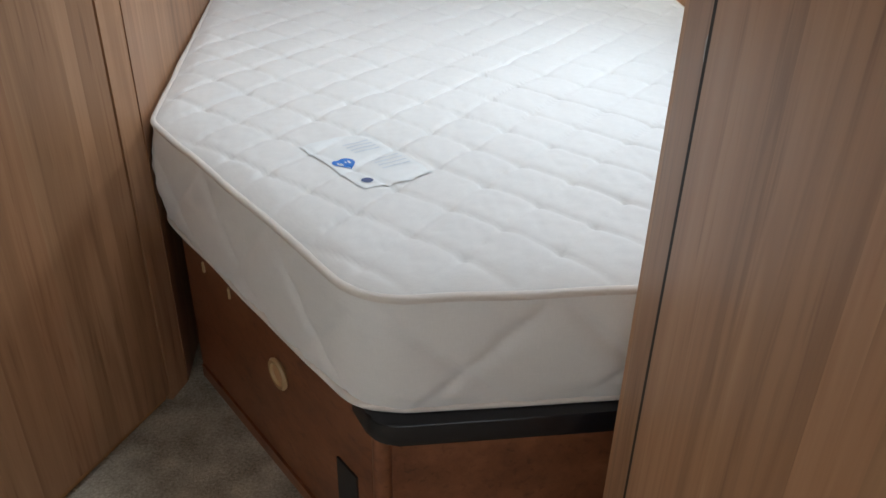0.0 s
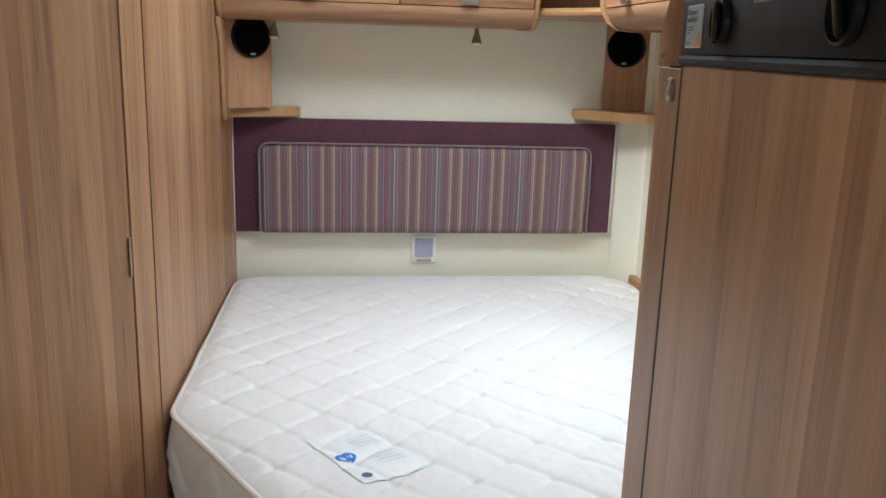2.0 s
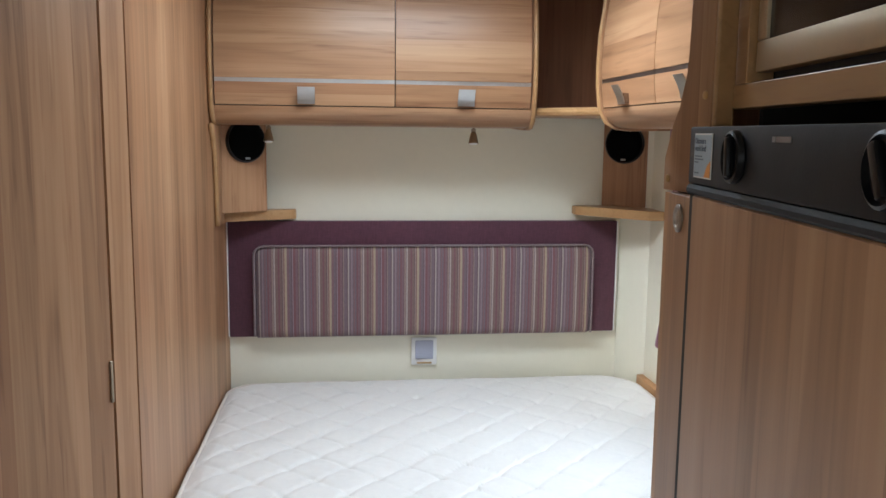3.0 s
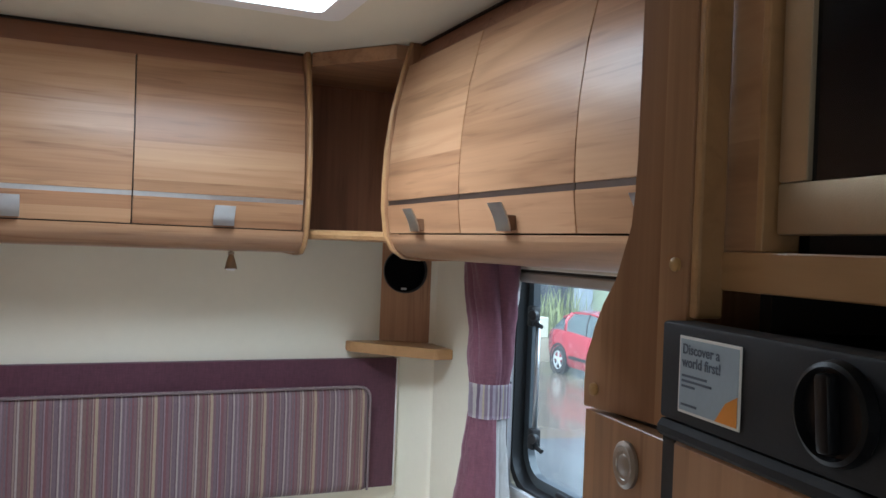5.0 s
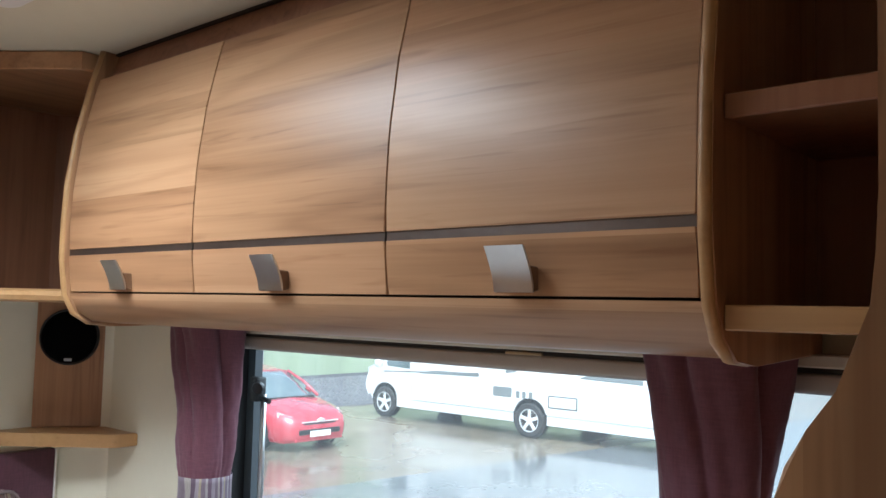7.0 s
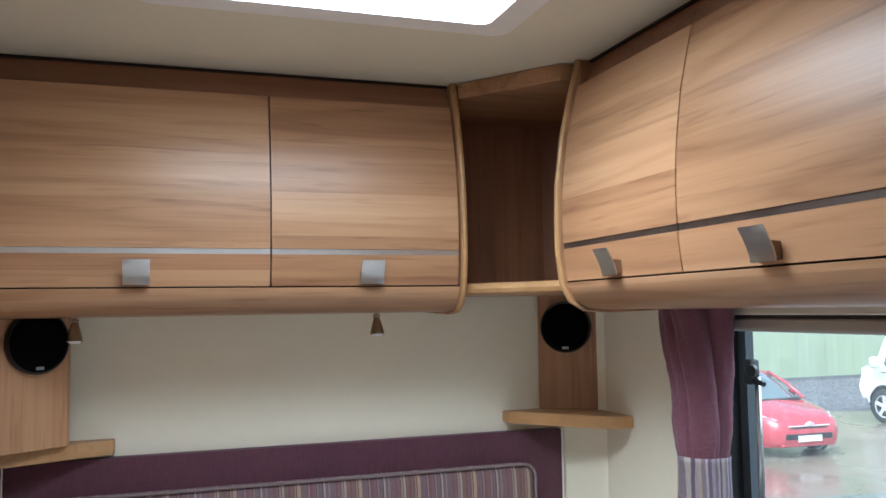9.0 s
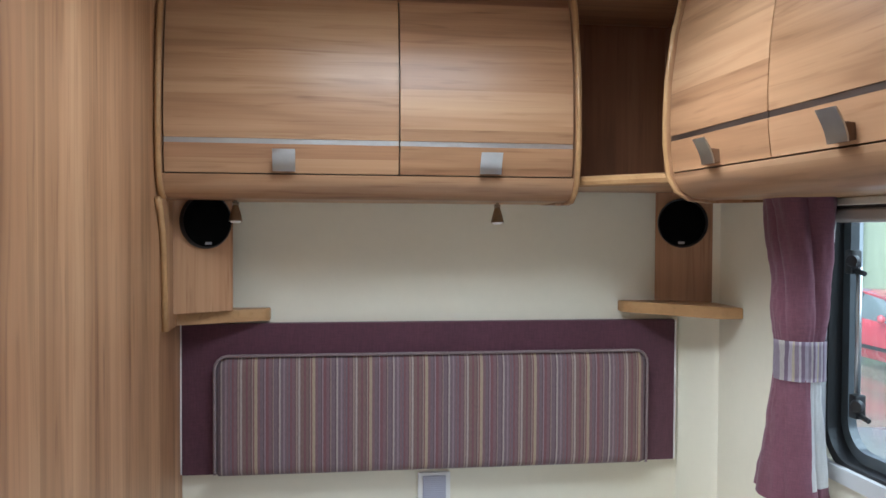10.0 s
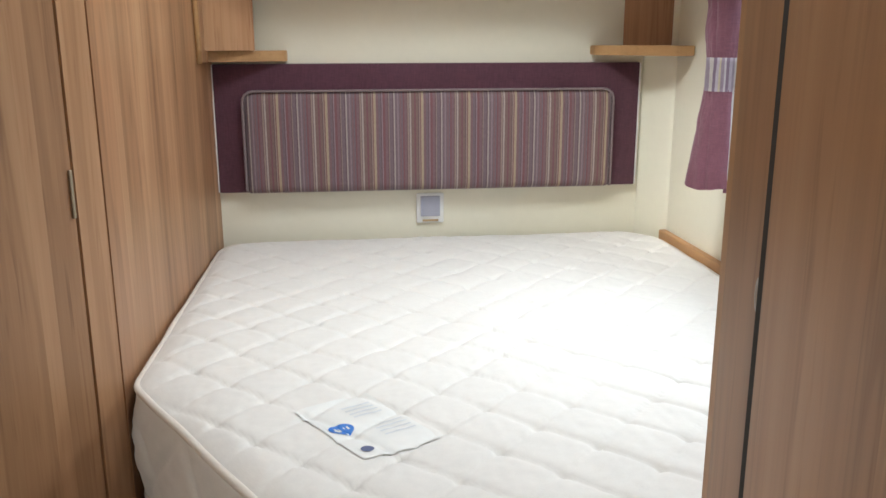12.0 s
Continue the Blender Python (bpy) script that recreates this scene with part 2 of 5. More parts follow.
def carpet_material():
    m, n, l, p = nodes_of("beige_carpet")
    vec = mapped(n, l, (1, 1, 1), False)
    a, b = noise_tex(n, l, vec, 14.0, 4.0), noise_tex(n, l, vec, 170.0, 4.0, 0.75)
    s = math_node(n, l, "ADD", math_node(n, l, "MULTIPLY", a, 0.45), math_node(n, l, "MULTIPLY", b, 0.55))
    r = ramp(n, [(0.35, (0.17, 0.142, 0.103)), (0.65, (0.60, 0.52, 0.405))])
    l.new(s, r.inputs[0])
    l.new(r.outputs[0], p.inputs["Base Color"])
    p.inputs["Roughness"].default_value = 0.95
    bump(n, l, p, b, 0.8, 0.004)
    return m


carpet = carpet_material()


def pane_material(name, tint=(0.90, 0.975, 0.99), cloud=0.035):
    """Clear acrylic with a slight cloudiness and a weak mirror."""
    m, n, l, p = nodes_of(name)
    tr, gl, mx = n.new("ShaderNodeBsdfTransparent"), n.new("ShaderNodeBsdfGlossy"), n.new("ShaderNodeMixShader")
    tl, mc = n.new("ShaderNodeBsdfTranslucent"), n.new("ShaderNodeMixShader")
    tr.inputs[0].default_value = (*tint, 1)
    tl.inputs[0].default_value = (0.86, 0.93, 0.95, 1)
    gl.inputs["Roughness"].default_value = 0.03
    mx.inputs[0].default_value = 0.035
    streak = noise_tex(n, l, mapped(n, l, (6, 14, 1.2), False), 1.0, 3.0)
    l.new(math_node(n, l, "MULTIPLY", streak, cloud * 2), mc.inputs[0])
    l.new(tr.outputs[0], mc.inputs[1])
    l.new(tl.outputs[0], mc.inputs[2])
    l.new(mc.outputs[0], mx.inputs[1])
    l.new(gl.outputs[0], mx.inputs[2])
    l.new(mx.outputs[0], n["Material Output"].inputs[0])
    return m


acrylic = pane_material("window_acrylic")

# ---- mesh helpers ----
def thing(name, at, label="", category="", group="", kind=""):
    return tagged(_placed(new(name), at), label, category, group, kind)


def _placed(ob, at):
    ob.location = at
    return ob


def at_of(ob):
    p = Vector((0, 0, 0))
    while ob is not None:
        p += ob.location
        ob = ob.parent
    return p


def part(name, bm, material, parent=None, label="", smooth=False, kind="", category=""):
    """One mesh object out of a bmesh in world places; its origin is set to its middle."""
    bmesh.ops.recalc_face_normals(bm, faces=bm.faces)
    lo = Vector([min(v.co[i] for v in bm.verts) for i in range(3)])
    hi = Vector([max(v.co[i] for v in bm.verts) for i in range(3)])
    mid = (lo + hi) / 2
    bmesh.ops.translate(bm, verts=bm.verts, vec=-mid)
    me = bpy.data.meshes.new(name)
    bm.to_mesh(me)
    bm.free()
    me.materials.append(material)
    if smooth:
        me.polygons.foreach_set("use_smooth", [True] * len(me.polygons))
        me.set_sharp_from_angle(angle=radians(smooth if smooth is not True else 180))
    ob = new(name, me)
    if parent is not None:
        ob.parent = parent
        ob.location = mid - at_of(parent)
    else:
        ob.location = mid
    return tagged(ob, label, category, "", kind)


def box(lo, hi, bevel=0.0, seg=2, bm=None):
    b = bmesh.new() if bm is None else bm
    x0, y0, z0 = lo
    x1, y1, z1 = hi
    vs = [b.verts.new(c) for c in ((x0, y0, z0), (x1, y0, z0), (x1, y1, z0), (x0, y1, z0), (x0, y0, z1), (x1, y0, z1), (x1, y1, z1), (x0, y1, z1))]
    fs = [b.faces.new([vs[i] for i in q]) for q in ((3, 2, 1, 0), (4, 5, 6, 7), (0, 1, 5, 4), (1, 2, 6, 5), (2, 3, 7, 6), (3, 0, 4, 7))]
    if bevel:
        es = list({e for f in fs for e in f.edges})
        bmesh.ops.bevel(b, geom=es, offset=bevel, segments=seg, affect="EDGES", profile=0.5)
    return b


def prism(outline, lo, hi, place, bevel=0.0, seg=2, bm=None):
    """A closed outline of (a, b), drawn out from lo to hi; place(a, b, c) gives the world place."""
    b = bmesh.new() if bm is None else bm
    n = len(outline)
    va = [b.verts.new(place(p, q, lo)) for p, q in outline]
    vb = [b.verts.new(place(p, q, hi)) for p, q in outline]
    fs = [b.faces.new(va), b.faces.new(vb[::-1])]
    for i in range(n):
        fs.append(b.faces.new((va[i], vb[i], vb[(i + 1) % n], va[(i + 1) % n])))
    if bevel:
        es = [e for f in fs[:2] for e in f.edges]
        bmesh.ops.bevel(b, geom=list(set(es)), offset=bevel, segments=seg, affect="EDGES", profile=0.5)
    return b


def flat(a, b, c):
    return (a, b, c)


def tube(path, radius, sides=8, closed=False, bm=None, up=(0, 0, 1)):
    b = bmesh.new() if bm is None else bm
    n = len(path)
    rings = []
    for i, p in enumerate(path):
        p = Vector(p)
        q0 = Vector(path[(i - 1) % n] if closed or i else path[i])
        q1 = Vector(path[(i + 1) % n] if closed or i < n - 1 else path[i])
        d = (q1 - q0).normalized()
        s = d.cross(Vector(up))
        s = s.normalized() if s.length > 1e-5 else d.orthogonal().normalized()
        t = s.cross(d)
        r = radius[i] if isinstance(radius, (list, tuple)) else radius
        rings.append([b.verts.new(p + r * (math.cos(2 * math.pi * k / sides) * s + math.sin(2 * math.pi * k / sides) * t)) for k in range(sides)])
    for i in range(n if closed else n - 1):
        a, c = rings[i], rings[(i + 1) % n]
        for k in range(sides):
            b.faces.new((a[k], a[(k + 1) % sides], c[(k + 1) % sides], c[k]))
    if not closed:
        b.faces.new(rings[0][::-1])
        b.faces.new(rings[-1])
    return b


def lathe(profile, origin, axis, sides=32, bm=None, capped=True):
    """Radius and distance pairs turned about an axis that starts at origin."""
    b = bmesh.new() if bm is None else bm
    d = Vector(axis).normalized()
    s = d.orthogonal().normalized()
    t = d.cross(s)
    o = Vector(origin)
    rings = []
    for r, h in profile:
        if r < 1e-6:
            rings.append([b.verts.new(o + d * h)])
        else:
            rings.append([b.verts.new(o + d * h + r * (math.cos(2 * math.pi * k / sides) * s + math.sin(2 * math.pi * k / sides) * t)) for k in range(sides)])
    for a, c in zip(rings, rings[1:]):
        for k in range(sides):
            k2 = (k + 1) % sides
            if len(a) == 1 and len(c) > 1:
                b.faces.new((a[0], c[k], c[k2]))
            elif len(c) == 1 and len(a) > 1:
                b.faces.new((a[k], a[k2], c[0]))
            elif len(a) > 1:
                b.faces.new((a[k], a[k2], c[k2], c[k]))
    if capped and len(rings[0]) > 1:
        b.faces.new(rings[0])
    if capped and len(rings[-1]) > 1:
        b.faces.new(rings[-1])
    return b


def rounded(points, radii, steps=6):
    """A closed polygon with its corners rounded."""
    out, n = [], len(points)
    for i, (p, r) in enumerate(zip(points, radii)):
        p, a, c = Vector(p), Vector(points[i - 1]), Vector(points[(i + 1) % n])
        if r <= 0:
            out.append((p.x, p.y))
            continue
        u, w = (a - p).normalized(), (c - p).normalized()
        half = math.acos(max(-1, min(1, u.dot(w)))) / 2
        reach = r / math.tan(half)
        centre = p + (u + w).normalized() * (r / math.sin(half))
        s0, s1 = p + u * reach - centre, p + w * reach - centre
        a0 = math.atan2(s0.y, s0.x)
        turn = (math.atan2(s1.y, s1.x) - a0 + math.pi) % (2 * math.pi) - math.pi
        for k in range(steps + 1):
            ang = a0 + turn * k / steps
            out.append((centre.x + r * math.cos(ang), centre.y + r * math.sin(ang)))
    return out


def even(outline, step):
    """The closed outline again, with points at even steps."""
    pts = [Vector(p) for p in outline]
    lens = [(pts[(i + 1) % len(pts)] - pts[i]).length for i in range(len(pts))]
    total = sum(lens)
    count = int(total / step)
    out, i, run = [], 0, 0.0
    for k in range(count):
        want = total * k / count
        while run + lens[i] < want:
            run += lens[i]
            i += 1
        f = (want - run) / lens[i]
        p = pts[i].lerp(pts[(i + 1) % len(pts)], f)
        out.append((p.x, p.y))
    return out


# ---- large structure ----
CEIL, BACK, RIGHT, LEFT = 1.92, 2.83, 1.05, -0.283
FLOOR_LO = -0.06

floor = part("floor", box((-1.15, -2.4, FLOOR_LO), (1.15, 2.95, 0.0)), carpet, None, "short-pile beige carpet on the vehicle's floor", kind="structure", category="floor")

# ceiling with the roof light's opening
RL = (0.02, 0.555, 1.70, 2.190)
bm = bmesh.new()
for lo, hi in (((-1.15, -2.4), (1.15, RL[2])), ((-1.15, RL[3]), (1.15, 2.95)), ((-1.15, RL[2]), (RL[0], RL[3])), ((RL[1], RL[2]), (1.15, RL[3]))):
    box((*lo, CEIL), (*hi, CEIL + 0.04), bm=bm)
part("ceiling", bm, ceiling_mat, None, "plain cream lining board overhead", kind="structure", category="ceiling")

part("wall_back", box((-0.9, BACK, 0), (1.15, BACK + 0.04, CEIL)), cream, None, "cream wall board behind the bed", kind="structure", category="wall")

# right wall with the window's opening
WY0, WY1, WZ0, WZ1 = 1.10, 2.275, 0.915, 1.415
bm = bmesh.new()
box((RIGHT, -2.4, 0), (RIGHT + 0.04, WY0, CEIL), bm=bm)
box((RIGHT, WY1, 0), (RIGHT + 0.04, BACK, CEIL), bm=bm)
box((RIGHT, WY0, 0), (RIGHT + 0.04, WY1, WZ0), bm=bm)
box((RIGHT, WY0, WZ1), (RIGHT + 0.04, WY1, CEIL), bm=bm)
part("wall_right", bm, cream, None, "cream side wall with a window opening", kind="structure", category="wall")

# rounded corner post between back and side wall
bm = prism(rounded([(0.985, BACK), (1.05, 2.715), (1.06, 2.715), (1.06, 2.84), (0.985, 2.84)], [0.04, 0.04, 0, 0, 0], 5), 0, CEIL, flat)
part("corner_trim", bm, cream, None, "cream rounded corner post", smooth=40, kind="structure", category="trim")

bm = bmesh.new()
box((-1.15, -2.4, 0), (-1.1, -0.78, CEIL), bm=bm)
box((-1.15, 0.18, 0), (-1.1, 2.95, CEIL), bm=bm)
box((-1.15, -0.78, 0), (-1.1, 0.18, 0.92), bm=bm)
box((-1.15, -0.78, 1.52), (-1.1, 0.18, CEIL), bm=bm)
part("wall_left", bm, cream, None, "cream side wall with a window opening", kind="structure", category="wall")
bm = bmesh.new()
box((-1.1, -2.4, 0), (1.05, -2.36, 0.92), bm=bm)
box((-1.1, -2.4, 1.7), (1.05, -2.36, CEIL), bm=bm)
box((-1.1, -2.4, 0.92), (-0.9, -2.36, 1.7), bm=bm)
box((0.9, -2.4, 0.92), (1.05, -2.36, 1.7), bm=bm)
part("wall_front", bm, cream, None, "cream front wall with a wide window opening", kind="structure", category="wall")

# headboard wall strip and bed-side trim
part("bed_side_trim", box((1.026, 1.12, 0.590), (RIGHT, 2.725, 0.643), 0.004), honey_wood, None, "narrow honey-coloured wooden batten along the wall", kind="structure", category="trim")


# roof light
def roof_light():
    t = thing("roof_light", (0.30, 2.0, CEIL), "white framed roof light with a clear dome, blind open", "roof light")
    x0, x1, y0, y1 = RL
    def ring(grow, z0, z1, wide, bev):
        o = rounded([(x0 - grow, y0 - grow), (x1 + grow, y0 - grow), (x1 + grow, y1 + grow), (x0 - grow, y1 + grow)], [0.03] * 4, 5)
        i = rounded([(x0 - grow + wide, y0 - grow + wide), (x1 + grow - wide, y0 - grow + wide), (x1 + grow - wide, y1 + grow - wide), (x0 - grow + wide, y1 + grow - wide)], [0.02] * 4, 5)
        b = bmesh.new()
        rows = [[b.verts.new((*p, z)) for p in q] for q, z in ((o, z1), (o, z0), (i, z0), (i, z1))]
        k = len(o)
        for r in range(4):
            for c in range(k):
                b.faces.new((rows[r][c], rows[r][(c + 1) % k], rows[(r + 1) % 4][(c + 1) % k], rows[(r + 1) % 4][c]))
        return b
    part("frame", ring(0.035, CEIL - 0.014, CEIL - 0.001, 0.05, 0), white_plastic, t, "white plastic inner frame", 40)
    part("upstand", ring(0.0, CEIL - 0.001, CEIL + 0.12, 0.012, 0), white_plastic, t, "white plastic upstand", 40)
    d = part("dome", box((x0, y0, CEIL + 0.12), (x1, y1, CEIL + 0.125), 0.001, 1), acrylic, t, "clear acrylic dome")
    d.visible_shadow = False


roof_light()


# ---- bed ----
MT, MB = 0.634, 0.405
bed_outline = even(rounded([(-0.284, 1.745), (0.090, 1.122), (1.018, 1.117), (1.018, 2.785), (-0.268, 2.785)], [0.10, 0.12, 0.06, 0.12, 0.10], 10), 0.0075)


def quilt(x, y):
    """Height of the stitched top: puffed diamonds, drawn in along the seams and most at their crossings."""
    u, v = x / 0.139 + y / 0.1448 +0.157, x / 0.139 - y / 0.1448 -0.415
    u, v = u + 0.09 * noise.noise(Vector((x * 5.5, y * 5.5, 0.4))), v + 0.08 * noise.noise(Vector((x * 5.0, y * 5.0, 8.4)))
    su, sv = abs(math.sin(math.pi * u)), abs(math.sin(math.pi * v))
    gu, gv = math.exp(-su / 0.15) * (0.52 + 0.48 * math.exp(-(sv / 0.5) ** 2)), math.exp(-sv / 0.15) * (0.52 + 0.48 * math.exp(-(su / 0.5) ** 2))
    puff = (1 - gu) * (1 - gv)
    tuck = math.exp(-(su * su + sv * sv) / 0.035)
    soft = noise.noise(Vector((x * 6, y * 6, 3.1))) * 0.003 + noise.noise(Vector((x * 21, y * 17, 7.7))) * 0.0016
    crease = noise.noise(Vector((x * 60, y * 22, 1.7))) * 0.0010 + noise.noise(Vector((x * 26, y * 70, 2.9))) * 0.0008
    depth = 0.0095 + 0.0034 * noise.noise(Vector((x * 3.1, y * 3.1, 6.2)))
    pucker = noise.noise(Vector((x * 42, y * 42, 4.4))) * 0.0030 * (1 - puff)
    return -0.0060 + depth * puff - 0.0030 * tuck + soft + crease + pucker


def mattress():
    t = thing("mattress", (0.37, 1.95, MB), "thick cream-white quilted mattress with one cut corner, bare", "mattress")
    cx, cy = 0.38, 1.95
    n = len(bed_outline)
    rings = [0.0] + [1 - (1 - k / 110) ** 1.15 for k in range(1, 111)]
    verts, faces = [(cx, cy, MT + quilt(cx, cy))], []
    for r in rings[1:]:
        for px, py in bed_outline:
            x, y = cx + (px - cx) * r, cy + (py - cy) * r
            edge = math.hypot(px - cx, py - cy) * (1 - r)
            fall = 0.016 * math.exp(-edge / 0.028)
            verts.append((x, y, MT + quilt(x, y) * min(1.0, 0.15 + edge / 0.05) - fall))
    m = len(rings) - 1
    for k in range(n):
        faces.append((0, 1 + k, 1 + (k + 1) % n))
    for j in range(m - 1):
        for k in range(n):
            a, b = 1 + j * n + k, 1 + j * n + (k + 1) % n
            faces.append((a, a + n, b + n, b))
    # side border with a quilted wave
    last = 1 + (m - 1) * n
    rows = 24
    for j in range(1, rows + 1):
        f = j / rows
        for k, (px, py) in enumerate(bed_outline):
            run = k * 0.0075
            bulge = 0.016 * math.sin(math.pi * f) ** 0.6
            w1 = abs(math.sin(math.pi * (run / 0.25 + f * 0.80 + 0.06 * noise.noise(Vector((run * 5, 1.0, 0.0))))))
            w2 = abs(math.sin(math.pi * (run / 0.25 - f * 0.80 + 0.05 * noise.noise(Vector((run * 6, 3.0, 0.0))))))
            q = bulge * (0.25 + 0.75 * (1 - math.exp(-w1 / 0.13)) * (1 - math.exp(-w2 / 0.13))) + 0.0034 * noise.noise(Vector((run * 9, f * 4, 2.0))) + 0.0030 * noise.noise(Vector((run * 10, f * 13, 5.0))) + 0.0016 * noise.noise(Vector((run * 34, f * 9, 8.0)))
            d = Vector((px - cx, py - cy)).normalized()
            front = max(0.0, min(1.0, px / 0.12)) if py < 1.3 else 0.0
            q += (-0.002 - 0.022 * front) * f
            verts.append((px + d.x * q, py + d.y * q, MT - 0.017 - f * (MT - 0.017 - MB)))
    for j in range(rows):
        for k in range(n):
            a, b = last + j * n + k, last + j * n + (k + 1) % n
            faces.append((a, a + n, b + n, b))
    base = last + rows * n
    faces.append(tuple(base + k for k in range(n))[::-1])
    me = bpy.data.meshes.new("cover")
    o = t.location
    me.from_pydata([(a - o.x, b - o.y, c - o.z) for a, b, c in verts], [], faces)
    me.polygons.foreach_set("use_smooth", [True] * len(me.polygons))
    me.materials.append(ticking)
    ob = new("cover", me)
    ob.parent = t
    coarse = bed_outline[::2]
    for z, r in ((MT - 0.017, 0.0065), (MB + 0.006, 0.0065)):
        low = z < 0.5
        ring = [(x, y + (0.022 * max(0.0, min(1.0, x / 0.12)) if low and y < 1.3 else 0.0), z) for x, y in coarse]
        ring = [(x + 0.002 * noise.noise(Vector((x * 8, y * 8, z))), y, z + 0.0035 * noise.noise(Vector((x * 7, y * 7, z * 3)))) for x, y, z in ring]
        part("piping", tube(ring, r, 8, True), piping_cloth, t, "beige corded piping", True)
    # sewn-in label
    c0, ux, uy = Vector((-0.004, 1.571)), Vector((0.106, -0.174)), Vector((0.114, 0.055))
    def on(a, b, h):
        p = c0 + ux * a + uy * b
        return (p.x, p.y, MT + quilt(p.x, p.y) * 0.85 + 0.0022 + h)
    b = bmesh.new()
    na, nb = 40, 28
    g = [[b.verts.new(on(i / na, j / nb, 0)) for j in range(nb + 1)] for i in range(na + 1)]
    for i in range(na):
        for j in range(nb):
            b.faces.new((g[i][j], g[i + 1][j], g[i + 1][j + 1], g[i][j + 1]))
    lab = part("label", b, label_white, t, "white sewn-on care label", True)
    def strip(a0, a1, b0, b1, mat, nm):
        q = bmesh.new()
        k = 12
        g = [[q.verts.new(on(a0 + (a1 - a0) * j, b0 + (b1 - b0) * i / k, 0.0008)) for j in (0, 1)] for i in range(k + 1)]
        for i in range(k):
            q.faces.new((g[i][0], g[i + 1][0], g[i + 1][1], g[i][1]))
        part(nm, q, mat, lab)

    def spot(a, b0, ra, rb, mat, nm, lbl):
        q = bmesh.new()
        c = q.verts.new(on(a, b0, 0.0010))
        vs = [q.verts.new(on(a + ra * math.cos(k * math.pi / 12), b0 + rb * math.sin(k * math.pi / 12), 0.0010)) for k in range(24)]
        for k in range(24):
            q.faces.new((c, vs[k], vs[(k + 1) % 24]))
        part(nm, q, mat, lab, lbl)
    spot(0.49, 0.20, 0.080, 0.150, label_blue, "emblem", "blue oval emblem")
    for k, (lo, hi) in enumerate(((-0.085, -0.055), (-0.035, 0.0), (0.02, 0.05), (0.07, 0.095))):
        strip(0.468 + 0.004 * (k % 2), 0.512, 0.20 + lo, 0.20 + hi, label_white, "letter_bar")
    spot(0.87, 0.17, 0.045, 0.075, label_navy, "emblem", "small dark blue round mark")
    for a in (0.18, 0.24, 0.30, 0.36):
        strip(a, a + 0.022, 0.48, 0.86, label_grey, "text_bar")
    for a in (0.56, 0.62, 0.68, 0.74):
        strip(a, a + 0.018, 0.52, 0.93, label_grey, "text_bar")

    # loose black thread at the front
    part("thread_loop", tube([(0.452, 1.098, 0.438), (0.453, 1.094, 0.446), (0.455, 1.094, 0.458)], 0.0012, 6), black_plastic, t, "loose black thread")


label_white = plain("label_white", (0.80, 0.80, 0.78), 0.55, 0, 0.02)
label_blue = plain("label_blue", (0.035, 0.19, 0.60), 0.5, 0, 0.1)
label_navy = plain("label_navy", (0.10, 0.13, 0.25), 0.5, 0, 0.1)
label_grey = plain("label_grey", (0.66, 0.69, 0.72), 0.55, 0, 0.1)
mattress()


def bed_base():
    t = thing("bed_base", (0.4, 1.95, 0), "reddish-brown laminate bed box below the mattress", "bed")
    a, b = Vector((-0.268, 1.765)), Vector((0.105, 1.150))
    along = (b - a).normalized()
    out = Vector((along.y, -along.x))
    if out.x > 0:
        out = -out
    inn = -out
    def diag(s, o, z):
        p = a + along * s + out * o
        return (p.x, p.y, z)
    length = (b - a).length
    part("side_panel", prism([(0, 0), (length, 0), (length, -0.018), (0, -0.018)], 0.012, MB - 0.001, lambda s, o, z: diag(s, o, z)), base_wood, t)
    part("front_panel", box((0.122, 1.150, 0.012), (1.03, 1.168, 0.362)), base_wood, t)
    part("corner_post", tube([(0.111, 1.158, 0.012), (0.111, 1.158, 0.362)], 0.016, 16), base_wood, t, "", 40)
    part("back_panel", box((-0.24, 2.74, 0.012), (1.03, 2.76, MB - 0.001)), base_wood, t)
    rim = rounded([(0.068, 1.20), (0.100, 1.116), (1.015, 1.116), (1.015, 1.30), (0.068, 1.30)], [0.01, 0.05, 0, 0, 0], 6)
    part("front_rim", prism(rim, 0.364, MB - 0.001, flat, 0.004), rim_black, t, "glossy black plastic rim", 40)
    part("plinth", prism([(0.01, 0.006), (length, 0.006), (length, 0.0), (0.01, 0.0)], 0.0, 0.030, lambda s, o, z: diag(s, o, z)), base_wood, t)
    # round air vent and small fittings on the slanted side
    mid = Vector(diag(0.40, 0.0, 0.262))
    o3 = Vector((out.x, out.y, 0))
    v = part("vent", lathe([(0.030, 0.0), (0.032, 0.004), (0.029, 0.008), (0.022, 0.008), (0.019, 0.003)], mid, o3), vent_tan, t, "round tan plastic vent ring", 40)
    part("vent_centre", lathe([(0.0, 0.0015), (0.0195, 0.0015), (0.0195, 0.0032), (0.0, 0.0032)], mid, o3), honey_wood, v)
    for s in (0.10, 0.215):
        c = Vector(diag(s, 0.001, 0.335))
        part("bracket", box((c.x - 0.003, c.y - 0.004, c.z - 0.012), (c.x + 0.003, c.y + 0.003, c.z + 0.012), 0.002), vent_tan, t, "small tan plastic bracket")
    # flat black block low on the slanted side, near the front corner
    part("grille", prism([(0.595, 0.004), (0.655, 0.004), (0.655, -0.004), (0.595, -0.004)], 0.05, 0.215, lambda s, o, z: diag(s, o, z)), black_plastic, t, "flat black upright panel")


rim_black = plain("glossy_black_rim", (0.008, 0.008, 0.010), 0.22, 0, 0.1)
vent_tan = plain("tan_plastic", (0.42, 0.28, 0.13), 0.5, 0, 0.08)
bed_base()


